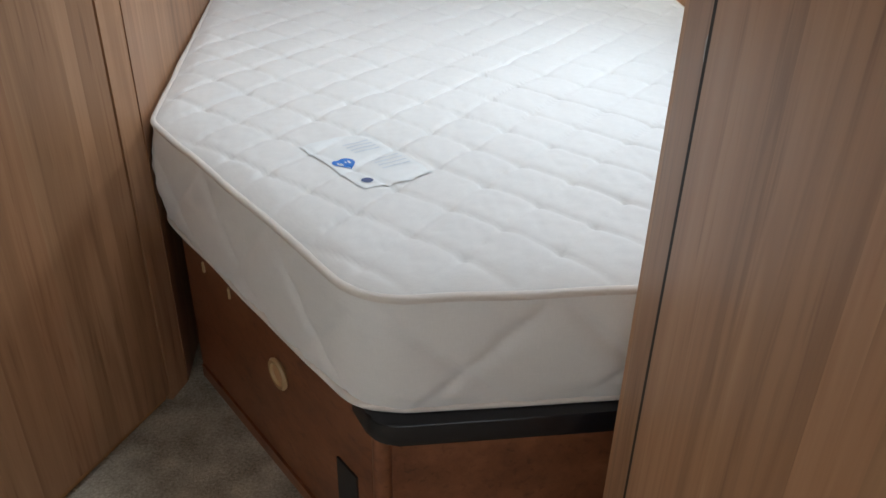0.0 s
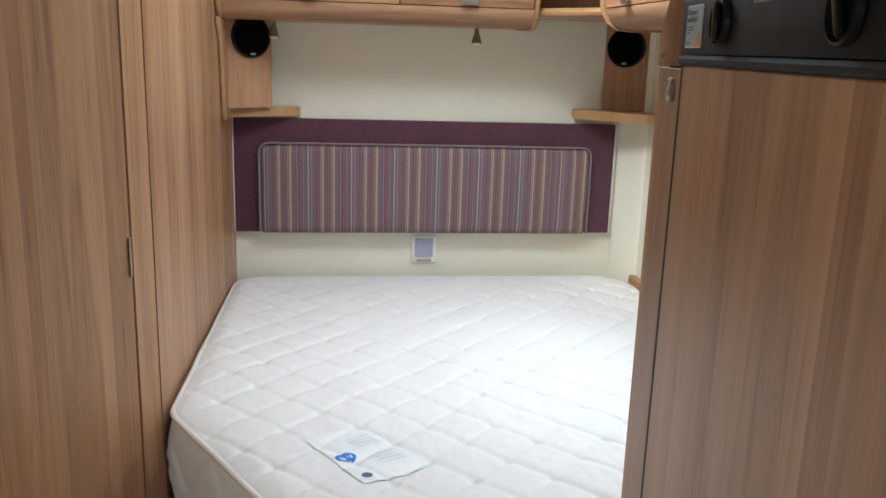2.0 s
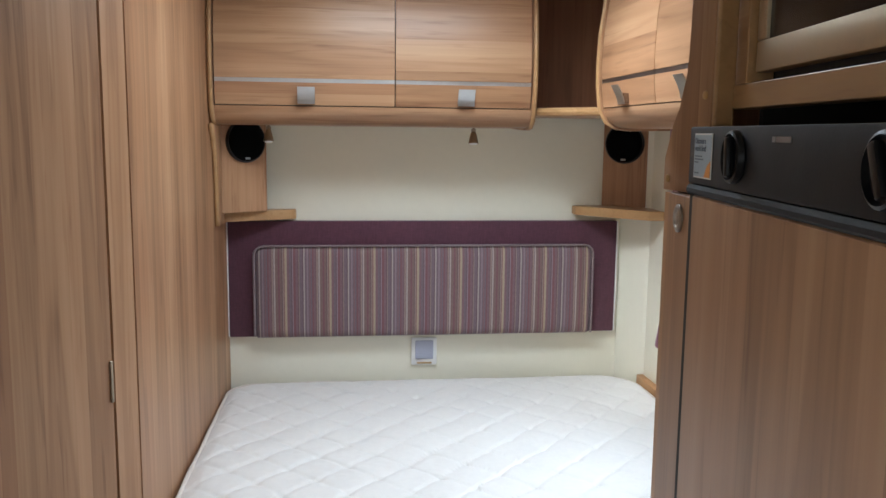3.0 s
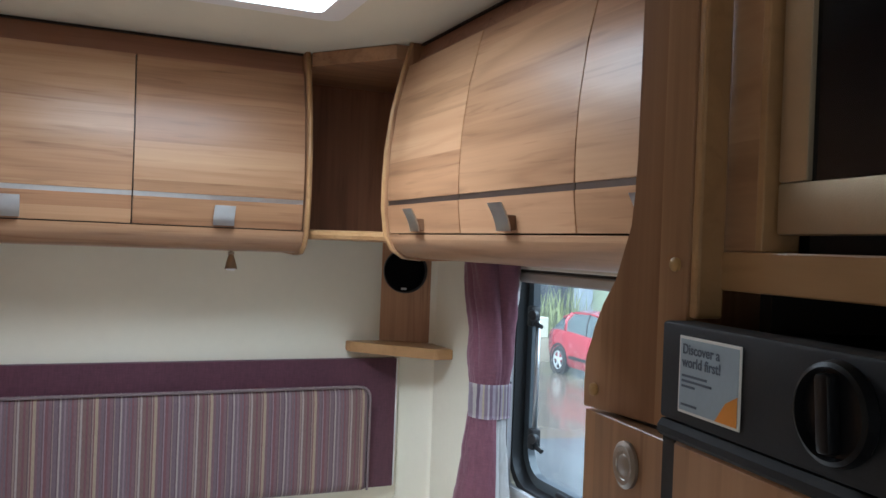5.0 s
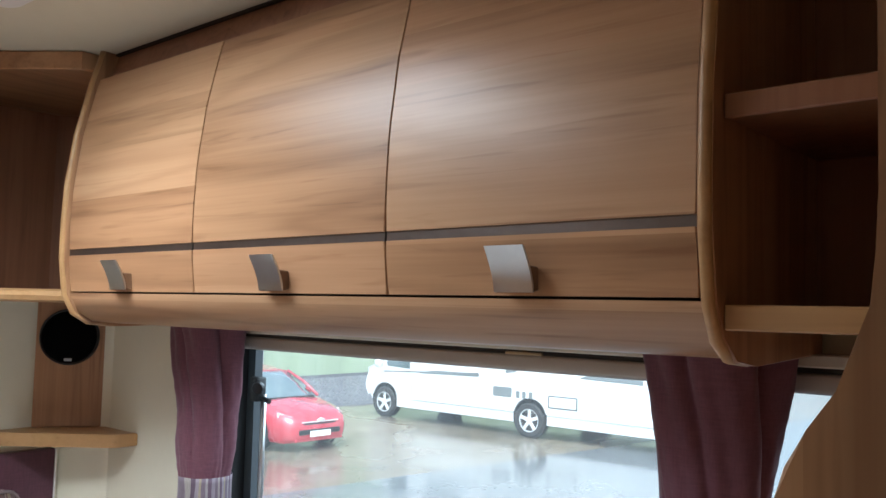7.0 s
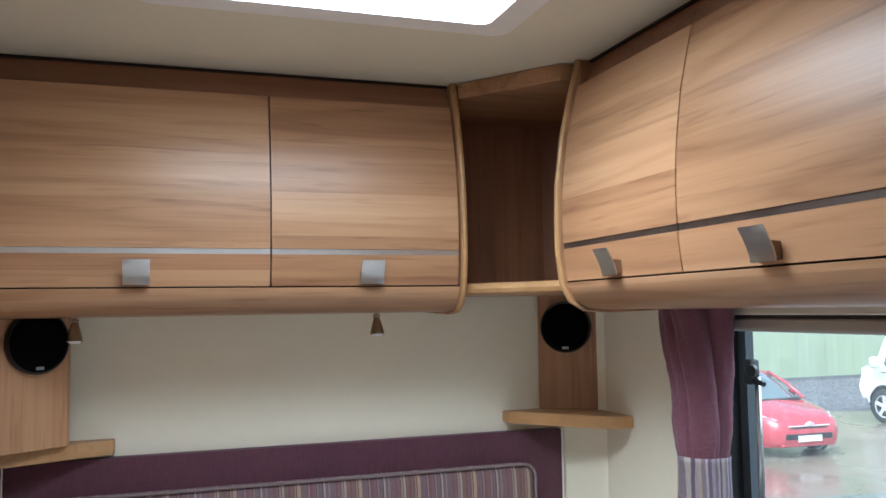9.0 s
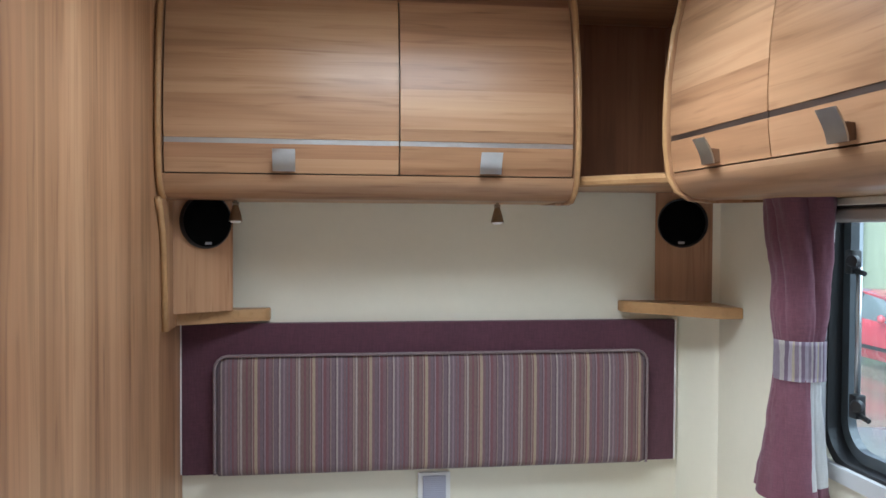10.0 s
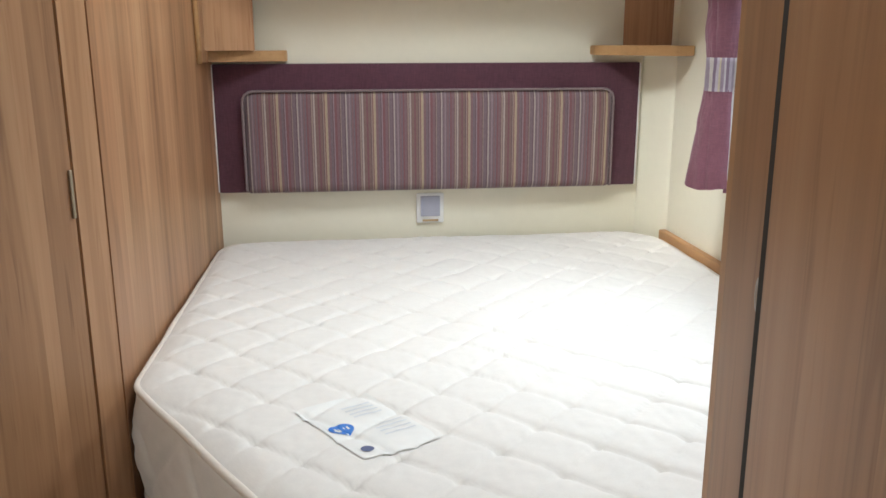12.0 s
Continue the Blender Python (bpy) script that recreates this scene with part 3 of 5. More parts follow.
# ---- wardrobe ----
def wardrobe():
    t = thing("wardrobe", (-0.45, 1.7, 0), "tall fitted wardrobe in light walnut laminate, closed", "wardrobe")
    part("side_panel", prism([(-0.299, 1.7365), (-0.2765, BACK), (-0.295, BACK), (-0.3175, 1.7365)], 0.0, CEIL, flat, 0.0015, 1), wood_z, t)
    w1, w2 = Vector((-0.326, 1.670)), Vector((-0.3005, 1.732))
    d = Vector((-0.494, -0.870))
    nrm = Vector((0.870, -0.494))
    def board(p, q, off, thick, z0, z1, name, bev=0.0015):
        e = (q - p).normalized()
        o = Vector((-e.y, e.x))
        if o.dot(Vector((1, -0.2))) < 0:
            o = -o
        pts = [p + o * off, q + o * off, q + o * (off - thick), p + o * (off - thick)]
        return part(name, prism([(v.x, v.y) for v in pts], z0, z1, flat, bev, 1), wood_z, t)
    board(w1 + Vector((0.002, 0.003)), w2, 0.0, 0.018, 0.0, CEIL, "stile")
    board(w1 - Vector((0.001, 0.002)), w1 + d * 0.62, 0.0, 0.018, 0.022, CEIL - 0.01, "door")
    board(w1 + Vector((0.004, 0.0)), w2 + Vector((0.006, 0.012)), -0.012, 0.006, 0.0, CEIL, "backing")
    # slim dark pull set on the door's edge
    c = w1 + d * 0.006 + nrm * 0.0005
    pull = box((-0.003, -0.002, 0.934), (0.003, 0.004, 1.009), 0.001, 1)
    bmesh.ops.transform(pull, matrix=Matrix.Translation((c.x, c.y, 0)) @ Matrix.Rotation(math.atan2(d.y, d.x), 4, "Z"), verts=pull.verts)
    part("handle", pull, bronze, t, "slim bronze metal edge pull")
    e0, e1 = w2, w1 + d * 0.62
    part("plinth", prism([(e0.x, e0.y), (e1.x, e1.y), (e1.x - 0.02, e1.y), (e0.x - 0.02, e0.y)], 0.0, 0.021, lambda a, b, z: (a - 0.006, b + 0.004, z)), honey_wood, t, "thin wooden skirting strip")
    part("return_panel", box((-0.80, 1.11, 0.0), (-0.634, 1.125, CEIL)), wood_z, t)
    part("inner_side", box((-1.1, 1.130, 0.0), (-0.66, 1.14, CEIL)), wood_z, t)


wardrobe()


# ---- headboard and back wall ----
def headboard():
    t = thing("headboard", (0.35, 2.81, 0.77), "aubergine cloth headboard fixed to the cream wall", "headboard")
    part("board", box((-0.274, 2.806, 0.768), (0.970, BACK, 1.135), 0.004), purple, t, "aubergine padded board", 40)
    for xa, xb in ((-0.2775, -0.2742), (0.9702, 0.9738)):
        part("edge_strip", box((xa, 2.808, 0.770), (xb, BACK, 1.133), 0.0008, 1), white_plastic, t, "narrow white edge strip")
    x0, x1, z0, z1, yb, yf = -0.193, 0.884, 0.768, 1.060, 2.808, 2.772
    o = rounded([(x0, z0), (x1, z0), (x1, z1), (x0, z1)], [0.008, 0.008, 0.03, 0.03], 6)
    o = even(o, 0.012)
    cx, cz = (x0 + x1) / 2, (z0 + z1) / 2
    b = bmesh.new()
    rows = []
    for inset, y in ((0, yb), (0, yb - 0.014), (0.004, yf + 0.012), (0.012, yf + 0.004), (0.026, yf), (0.05, yf - 0.002)):
        rows.append([b.verts.new((cx + (x - cx) * (1 - inset / (x1 - cx)), y + 0.0012 * noise.noise(Vector((x * 9, y, z * 9))), cz + (z - cz) * (1 - inset / (z1 - cz)))) for x, z in o])
    k = len(o)
    for r0, r1 in zip(rows, rows[1:]):
        for c in range(k):
            b.faces.new((r0[c], r0[(c + 1) % k], r1[(c + 1) % k], r1[c]))
    b.faces.new(rows[-1])
    part("cushion", b, striped, t, "padded cushion in mauve, sand and grey stripes", True)
    top = [(x, yf + 0.006, z) for x, z in o if z > z0 + 0.004]
    top.sort(key=lambda p: math.atan2(p[2] - z0 - 0.002, p[0] - cx))
    part("piping", tube(top, 0.0035, 8, up=(0, 1, 0)), taupe_cord, t, "taupe corded piping", True)


headboard()


def wall_switch():
    t = thing("wall_sensor", (0.34, 2.82, 0.70), "white square wall plate with a grey ribbed panel, below the headboard", "wall plate")
    part("plate", box((0.300, BACK - 0.010, 0.661), (0.383, BACK, 0.752), 0.004), white_plastic, t, "", 40)
    inner = part("panel", box((0.312, BACK - 0.016, 0.682), (0.371, BACK - 0.010, 0.744), 0.002), sensor_grey, t, "grey-lilac ribbed panel")
    for k in range(11):
        z = 0.686 + k * 0.0053
        part("rib", box((0.315, BACK - 0.0175, z), (0.368, BACK - 0.016, z + 0.0025)), sensor_grey, inner)
    part("indicator", box((0.318, BACK - 0.0115, 0.666), (0.366, BACK - 0.010, 0.672)), vent_tan, t, "thin orange-tan line")


sensor_grey = plain("lilac_grey_plastic", (0.42, 0.43, 0.52), 0.5, 0, 0.05)
wall_switch()


# ---- overhead lockers ----
PROFILE = [(1.428, 0.200), (1.432, 0.245), (1.448, 0.272), (1.478, 0.288), (1.54, 0.2955), (1.60, 0.296), (1.67, 0.293), (1.76, 0.281), (1.85, 0.260), (1.92, 0.240)]


def front_at(z):
    zs = [p[0] for p in PROFILE]
    fs = [p[1] for p in PROFILE]
    return float(np.interp(z, zs, fs))


def curved_board(z0, z1, s0, s1, thick, place, out=0.0, steps=8, bevel=0.0):
    """A panel that follows the locker's bowed front from z0 to z1 and runs from s0 to s1."""
    zs = [z0 + (z1 - z0) * k / steps for k in range(steps + 1)]
    o = [(front_at(z) + out, z) for z in zs] + [(front_at(z) + out - thick, z) for z in reversed(zs)]
    return prism(o, s0, s1, place, bevel, 1)


def locker(name, place, s0, s1, splits, handles, grain, grain_v, label, strip_mat, end_lo=True, end_hi=True):
    """place(front, z, along) gives the world place. handles: middle of the handle on each door."""
    mid = Vector(place(0.15, 1.43, (s0 + s1) / 2))
    t = thing(name, mid, label, "overhead locker", "overhead lockers")
    zs = [p[0] for p in PROFILE if p[0] >= 1.448]
    o = [(front_at(z) - 0.024, z) for z in zs] + [(0.0, CEIL), (0.0, 1.44), (0.2, 1.44)]
    # carcass coloured near-black so the door gaps look shaded
    part("body", prism(o, s0 + 0.012, s1 - 0.012, place), dark_gap, t, "carcass behind the doors, near-black to stand in for shade")
    ends = []
    for a, b in ((s0, s0 + 0.014), (s1 - 0.014, s1)):
        e = [(f + 0.006, z) for z, f in PROFILE] + [(0.0, CEIL), (0.0, 1.428)]
        e[0] = (0.20, 1.4225)
        e[1] = (0.248, 1.4265)
        ends.append(part("end_panel", prism(e, a, b, place, 0.002, 1), grain_v, t, "", 30))
        rail = [place(f + 0.0060, z, (a + b) / 2) for z, f in PROFILE]
        part("edging", tube(rail, 0.0062, 8, up=Vector(place(0, 0, 1)) - Vector(place(0, 0, 0))), edge_wood, ends[-1], "pale rounded edging", True)
    vz = [p for p in PROFILE if p[0] <= 1.478]
    o = [(f, z) for z, f in vz] + [(0.288, 1.4805), (0.270, 1.4805), (0.24, 1.46), (0.19, 1.436)]
    part("valance", prism(o, s0 + 0.014, s1 - 0.014, place), grain, t, "", 50)
    part("underside", prism([(0.0, 1.430), (0.20, 1.430), (0.20, 1.436), (0.0, 1.436)], s0 + 0.014, s1 - 0.014, place), edge_wood, t)
    # near-black strip put in for the shade where locker meets ceiling
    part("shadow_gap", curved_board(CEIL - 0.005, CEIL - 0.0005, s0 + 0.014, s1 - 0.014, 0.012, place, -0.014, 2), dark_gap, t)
    # top strip's shading under the ceiling is put into its colour
    part("top_filler", curved_board(1.866, CEIL - 0.0055, s0 + 0.014, s1 - 0.014, 0.012, place, -0.0205), shaded_filler_wood, t, "recessed top strip with shade in its colour")
    cuts = [s0 + 0.016, *splits, s1 - 0.016]
    for i, (a, b) in enumerate(zip(cuts, cuts[1:])):
        a, b = a + 0.0015, b - 0.0015
        door = part("door", curved_board(1.5555, 1.864, a, b, 0.016, place, 0.0, 12, 0.0012), grain, t, "bowed door panel in walnut laminate", 30)
        part("lower_rail", curved_board(1.4835, 1.5445, a, b, 0.016, place, 0.0, 4, 0.0012), grain, door)
        part("strip", curved_board(1.5447, 1.5553, a, b, 0.014, place, -0.002, 2), strip_mat, door, "recessed satin metal strip")
        h = handles[i]
        if h is None:
            continue
        w = 0.0235
        prof = []
        for k in range(9):
            f = k / 8
            prof.append((front_at(1.51) + 0.012 + 0.019 * f ** 1.6, 1.4865 + 0.0455 * f))
        prof = prof + [(p - 0.0028, q) for p, q in reversed(prof)]
        hd = part("handle", prism(prof, h - w, h + w, place, 0.0006, 1), satin, door, "curved satin metal tab handle", 40)
        part("mount", prism([(front_at(1.50) - 0.001, 1.489), (front_at(1.50) + 0.0125, 1.486), (front_at(1.50) + 0.0150, 1.513), (front_at(1.50) - 0.001, 1.512)], h - w * 0.9, h + w * 0.9, place, 0.001, 1), brown_plastic, hd)
    return t


locker("overhead_locker", lambda f, z, s: (s, BACK - f, z), -0.281, 0.628, [0.226], [-0.018, 0.424], wood_x, wood_z,
       "two-door walnut overhead locker above the headboard, closed", strip_metal)
locker("overhead_locker", lambda f, z, s: (RIGHT - f, s, z), 1.190, 2.362, [1.580, 1.969], [1.393, 1.775, 2.160], wood_y, wood_z,
       "three-door walnut overhead locker above the side window, closed", dim_strip_metal)


# side panel below the locker that carries the shelf on the wardrobe side
o = [(BACK - 2.535, 1.428), (BACK - 2.56, 1.40), (BACK - 2.585, 1.36), (BACK - 2.598, 1.30), (BACK - 2.606, 1.22), (BACK - 2.61, 1.142), (0.0, 1.142), (0.0, 1.428)]
cheek = part("side_cheek", prism(o, LEFT + 0.001, LEFT + 0.015, lambda f, z, s: (s, BACK - f, z), 0.002, 1), wood_z, None, "slim walnut cheek panel with pale front edging beside the wardrobe", 30, category="panel")
part("edging", tube([(LEFT + 0.008, BACK - f - 0.001, z) for f, z in o[:6]], 0.0075, 8), edge_wood, cheek, "pale rounded edging", True)


# ---- open corner unit between the lockers ----
def corner_unit():
    t = thing("corner_shelf_unit", (0.85, 2.65, 1.46), "open walnut corner compartment between the lockers, empty", "shelf")
    tri = [(0.630, 2.575), (0.775, 2.378), (1.045, 2.378), (1.045, 2.825), (0.630, 2.825)]
    part("bottom_board", prism(tri, 1.463, 1.487, flat, 0.002, 1), wood_x, t)
    part("top_board", prism(tri, 1.885, CEIL - 0.001, flat, 0.002, 1), wood_x, t)
    # backs and sides carry the compartment's shade in their colour
    part("back_panel", box((0.632, 2.800, 1.487), (1.045, 2.822, 1.885)), shaded_inner_wood, t)
    part("side_panel", box((1.020, 2.380, 1.487), (1.042, 2.800, 1.885)), shaded_inner_wood, t)
    part("corner_post", prism([(0.93, 2.8), (1.02, 2.71), (1.02, 2.8)], 1.487, 1.885, flat), shaded_inner_wood, t)
    part("front_edging", tube([(0.631, 2.5755, 1.475), (0.776, 2.379, 1.475)], 0.0115, 8), edge_wood, t, "pale edging")


corner_unit()


# ---- speaker panels, shelves, speakers ----
def corner_speaker(p, q, z0, z1, c_at, cz, radius, side_label):
    p, q = Vector(p), Vector(q)
    e = (q - p).normalized()
    o = Vector((e.y, -e.x))
    board = [p, q, q - o * 0.012, p - o * 0.012]
    b = part("corner_board", prism([(v.x, v.y) for v in board], z0, z1, flat, 0.0015, 1), wood_z, None, "upright walnut board set across the corner " + side_label, category="panel")
    c = p.lerp(q, c_at) + o * 0.0005
    t = thing("speaker", (c.x, c.y, cz), "round black loudspeaker on a walnut board " + side_label, "speaker", "corner speakers")
    n3 = Vector((o.x, o.y, 0))
    ctr = Vector((c.x, c.y, cz))
    part("rim", lathe([(radius * 0.93, 0.0), (radius, 0.001), (radius, 0.010), (radius * 0.96, 0.014), (radius * 0.92, 0.012)], ctr, n3, 40), black_plastic, t, "", 40)
    part("grille", lathe([(radius * 0.93, 0.006), (radius * 0.92, 0.013), (radius * 0.6, 0.018), (radius * 0.25, 0.020), (0.0, 0.0205)], ctr, n3, 40), speaker_mesh, t, "", True)
    up = Vector((0, 0, 1))
    badge = bmesh.new()
    e3 = Vector((e.x, e.y, 0))
    vs = [badge.verts.new(ctr + n3 * 0.0165 + e3 * a - up * (radius * 0.80 + h)) for a, h in ((-0.008, -0.003), (0.008, -0.003), (0.008, 0.003), (-0.008, 0.003))]
    badge.faces.new(vs)
    bmesh.ops.solidify(badge, geom=badge.faces, thickness=0.001)
    part("badge", badge, satin, t, "tiny silver badge")


corner_speaker((-0.268, 2.668), (-0.147, 2.753), 1.172, 1.440, 0.52, 1.382, 0.063, "beside the wardrobe")
corner_speaker((0.919, 2.822), (1.050, 2.729), 1.184, 1.470, 0.44, 1.385, 0.063, "by the window wall")

o = rounded([(-0.064, 2.829), (-0.066, 2.806), (-0.255, 2.715), (-0.277, 2.712), (-0.277, 2.829)], [0, 0.025, 0, 0, 0], 6)
part("corner_shelf", prism(o, 1.142, 1.172, flat, 0.004, 2), edge_wood, None, "small pale wooden corner shelf above the headboard, empty", 40, category="shelf")
o = rounded([(0.822, 2.829), (0.826, 2.800), (1.000, 2.605), (1.048, 2.598), (1.048, 2.829)], [0, 0.025, 0.03, 0, 0], 6)
part("corner_shelf", prism(o, 1.156, 1.184, flat, 0.004, 2), edge_wood, None, "small pale wooden corner shelf by the window wall, empty", 40, category="shelf")


# ---- spotlights ----
def spotlight(x):
    t = thing("spotlight", (x, 2.68, 1.43), "small unlit bell-shaped reading spotlight in brushed bronze under the locker", "lamp", "reading spotlights")
    part("stem", tube([(x, 2.68, 1.430), (x, 2.68, 1.418)], 0.0035, 10), bronze, t)
    part("collar", tube([(x - 0.007, 2.68, 1.421), (x + 0.007, 2.68, 1.421)], 0.0045, 10), bronze, t)
    part("shade", lathe([(0.0, 0.0), (0.006, 0.0), (0.0085, 0.008), (0.0125, 0.022), (0.0155, 0.036), (0.0145, 0.0365), (0.011, 0.022), (0.0, 0.012)], (x, 2.68, 1.418), (0, -0.12, -1), 24), bronze, t, "brushed bronze bell shade", 50)
    part("bulb", lathe([(0.0, 0.0), (0.011, 0.001), (0.0125, 0.006), (0.010, 0.009), (0.0, 0.010)], (x, 2.676, 1.388), (0, -0.12, -1), 20), white_plastic, t, "frosted white lamp glass", 50)


spotlight(-0.133)
spotlight(0.470)


# ---- window ----
def window():
    t = thing("window_1", (1.08, 1.69, 1.16), "hinged caravan window with black seal and clear acrylic pane", "window", kind="structure")
    def ring(x0, x1, y0, y1, z0, z1, wide, r, name, mat, label=""):
        o = rounded([(y0, z0), (y1, z0), (y1, z1), (y0, z1)], [r] * 4, 8)
        i = rounded([(y0 + wide, z0 + wide), (y1 - wide, z0 + wide), (y1 - wide, z1 - wide), (y0 + wide, z1 - wide)], [max(r - wide, 0.01)] * 4, 8)
        b = bmesh.new()
        rows = [[b.verts.new((x, *p)) for p in q] for q, x in ((o, x0), (o, x1), (i, x1), (i, x0))]
        k = len(o)
        for a in range(4):
            for c in range(k):
                b.faces.new((rows[a][c], rows[a][(c + 1) % k], rows[(a + 1) % 4][(c + 1) % k], rows[(a + 1) % 4][c]))
        return part(name, b, mat, t, label, 40)
    ring(1.040, 1.052, WY0 - 0.02, WY1 + 0.022, WZ0 - 0.028, WZ1 + 0.004, 0.030, 0.05, "trim_frame", win_white, "pale grey plastic inner frame")
    ring(1.053, 1.085, WY0 - 0.005, WY1 + 0.006, WZ0 - 0.010, WZ1 + 0.09, 0.018, 0.09, "seal", black_plastic, "black rubber seal")
    ring(1.082, 1.100, WY0 + 0.008, WY1 - 0.012, WZ0 + 0.008, WZ1 + 0.09, 0.022, 0.08, "pane_edge", pane_grey, "grey tinted pane border")
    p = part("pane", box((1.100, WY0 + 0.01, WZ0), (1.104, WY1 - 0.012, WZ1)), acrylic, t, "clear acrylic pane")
    p.visible_shadow = False
    part("stay", tube([(1.070, 2.196, 1.30), (1.073, 2.200, 1.05)], 0.0055, 10), satin, t, "silver telescopic window stay", True)
    for y, z in ((2.205, 1.312), (2.185, 1.040)):
        l = part("latch", box((1.052, y - 0.012, z - 0.026), (1.074, y + 0.012, z + 0.020), 0.004), black_plastic, t, "black plastic window catch", 40)
        part("lever", lathe([(0.0, 0), (0.011, 0.001), (0.013, 0.008), (0.010, 0.016), (0.0, 0.017)], (1.062, y - 0.006, z), (-0.8, -0.6, 0), 20), black_plastic, l, "", 40)
        part("link", tube([(1.062, y - 0.010, z - 0.018), (1.064, y - 0.034, z - 0.024)], 0.005, 8), black_plastic, l)
    for y in (2.035, 1.35):
        l = part("latch", box((1.044, y - 0.022, WZ0 + 0.006), (1.072, y + 0.022, WZ0 + 0.030), 0.005), black_plastic, t, "black plastic window catch", 40)
        part("lever", tube([(1.052, y - 0.020, WZ0 + 0.032), (1.046, y + 0.018, WZ0 + 0.036)], 0.006, 10), black_plastic, l, "", 40)
    bl = part("blind_cassette", prism(rounded([(1.020, 1.386), (1.052, 1.384), (1.052, 1.409), (1.016, 1.409)], [0.008, 0, 0, 0.004], 4), WY0 - 0.06, WY1 + 0.06, lambda a, b, c: (a, c, b)), blind_grey, t, "taupe roller blind cassette", 40)
    part("gap_strip", box((1.018, WY0 - 0.06, 1.409), (1.050, WY1 + 0.06, 1.415)), dark_gap, bl)
    part("pelmet", box((1.012, WY0 - 0.06, 1.415), (1.050, WY1 + 0.06, 1.4295), 0.002, 1), blind_pale, t, "pale pelmet strip")
    part("blind_tab", box((1.012, 1.535, 1.4085), (1.018, 1.595, 1.4125), 0.001, 1), steel, bl)


win_white = plain("pale_grey_plastic", (0.55, 0.56, 0.57), 0.4, 0, 0.04)
pane_grey = plain("pale_grey_tint", (0.085, 0.10, 0.11), 0.2, 0, 0.1)
blind_grey = plain("taupe_aluminium", (0.36, 0.31, 0.27), 0.4, 0.2, 0.05)
blind_pale = plain("pale_pelmet", (0.58, 0.53, 0.45), 0.45, 0, 0.04)
window()


# ---- curtains ----
def curtain(cy, flip, label):
    """A short gathered drape: full at its head, drawn in by the band, open below it."""
    t = thing("curtain", (0.98, cy, 1.43), label, "curtain", "window curtains")
    sides, rows = 160, 64
    z_top, z_band, z_low = 1.438, 1.122, 0.862
    tau = 2 * math.pi

    def section(z):
        if z > z_band:
            f = (z - z_band) / (z_top - z_band)
            swell = 0.005 * math.sin(math.pi * min(1.0, f * 2.2)) if f < 0.46 else 0.0
            return 0.973 + 0.003 * f, cy + flip * 0.004 * f, 0.038 + 0.022 * f ** 1.1 + swell, 0.038 + 0.038 * f ** 1.1 + swell, 0.0015 + 0.019 * f ** 0.8, f
        f = (z_band - z) / (z_band - z_low)
        return 0.971 - 0.010 * f, cy + flip * 0.006 * f, 0.038 + 0.022 * f, 0.040 + 0.036 * f, 0.002 + 0.009 * f, -f

    def sheet(z0, z1, a0, a1, big, nm, mat, lbl, lift=0.0):
        b = bmesh.new()
        grid = []
        for j in range(rows + 1):
            z = z0 + (z1 - z0) * j / rows
            cx, y0, rx, ry, fold, f = section(z)
            row = []
            for k in range(sides + 1):
                a = a0 + (a1 - a0) * k / sides
                # long pleats lean across the drape from the head down to the band
                lean = a + 0.55 * f + 0.15 * math.sin(z * 9)
                pleat = abs(math.sin(2.5 * lean + 0.6)) ** 0.7 - 0.55
                w = fold * (pleat + 0.16 * math.sin(7 * lean + 2.1) + 0.05 * math.sin(15 * lean + z * 11))
                near = math.exp(-abs(z - z_band) / 0.045)
                w += 0.0016 * near * math.sin(22 * a + 3 * math.sin(4 * a))
                w += 0.0035 * noise.noise(Vector((math.cos(a) * 2, math.sin(a) * 2 + cy, z * 16))) + 0.0012 * noise.noise(Vector((math.cos(a) * 7, math.sin(a) * 7, z * 60)))
                row.append(b.verts.new((min(cx + (rx * big + w) * math.cos(a), 1.038), y0 + (ry * big + w) * math.sin(a), z + lift * math.sin(3 * a))))
            grid.append(row)
        for j in range(rows):
            for k in range(sides):
                b.faces.new((grid[j][k], grid[j][k + 1], grid[j + 1][k + 1], grid[j + 1][k]))
        bmesh.ops.solidify(b, geom=b.faces, thickness=0.0015)
        return part(nm, b, mat, t, lbl, True)
    if flip > 0:
        sheet(z_band - 0.012, z_top, radians(20), radians(306), 1.0, "upper_drape", curtain_cloth, "gathered plum cloth")
        sheet(z_band - 0.012, z_top - 0.004, radians(300), radians(384), 0.97, "upper_lining", lining_cloth, "white curtain lining")
        sheet(z_low, z_band + 0.012, radians(62), radians(268), 1.0, "lower_drape", curtain_cloth, "flared plum cloth", 0.004)
        sheet(z_low + 0.016, z_band + 0.03, radians(262), radians(424), 0.95, "lining", lining_cloth, "white curtain lining")
        sheet(z_low - 0.006, z_low + 0.022, radians(262), radians(424), 0.96, "hem", curtain_cloth, "plum hem")
    else:
        sheet(z_band - 0.012, z_top, 0, tau, 1.0, "upper_drape", curtain_cloth, "gathered plum cloth")
        sheet(z_low, z_band + 0.012, 0, tau, 1.0, "lower_drape", curtain_cloth, "flared plum cloth", 0.004)
    # striped tie-back
    b = bmesh.new()
    grid = []
    for j in range(9):
        z = z_band - 0.038 + 0.076 * j / 8
        row = []
        for k in range(72):
            a = tau * k / 72
            r = 0.0025 * noise.noise(Vector((math.cos(a) * 3, math.sin(a) * 3, z * 20)))
            row.append(b.verts.new((min(0.973 + (0.048 + r) * math.cos(a), 1.043), cy + (0.048 + r) * math.sin(a), z)))
        grid.append(row)
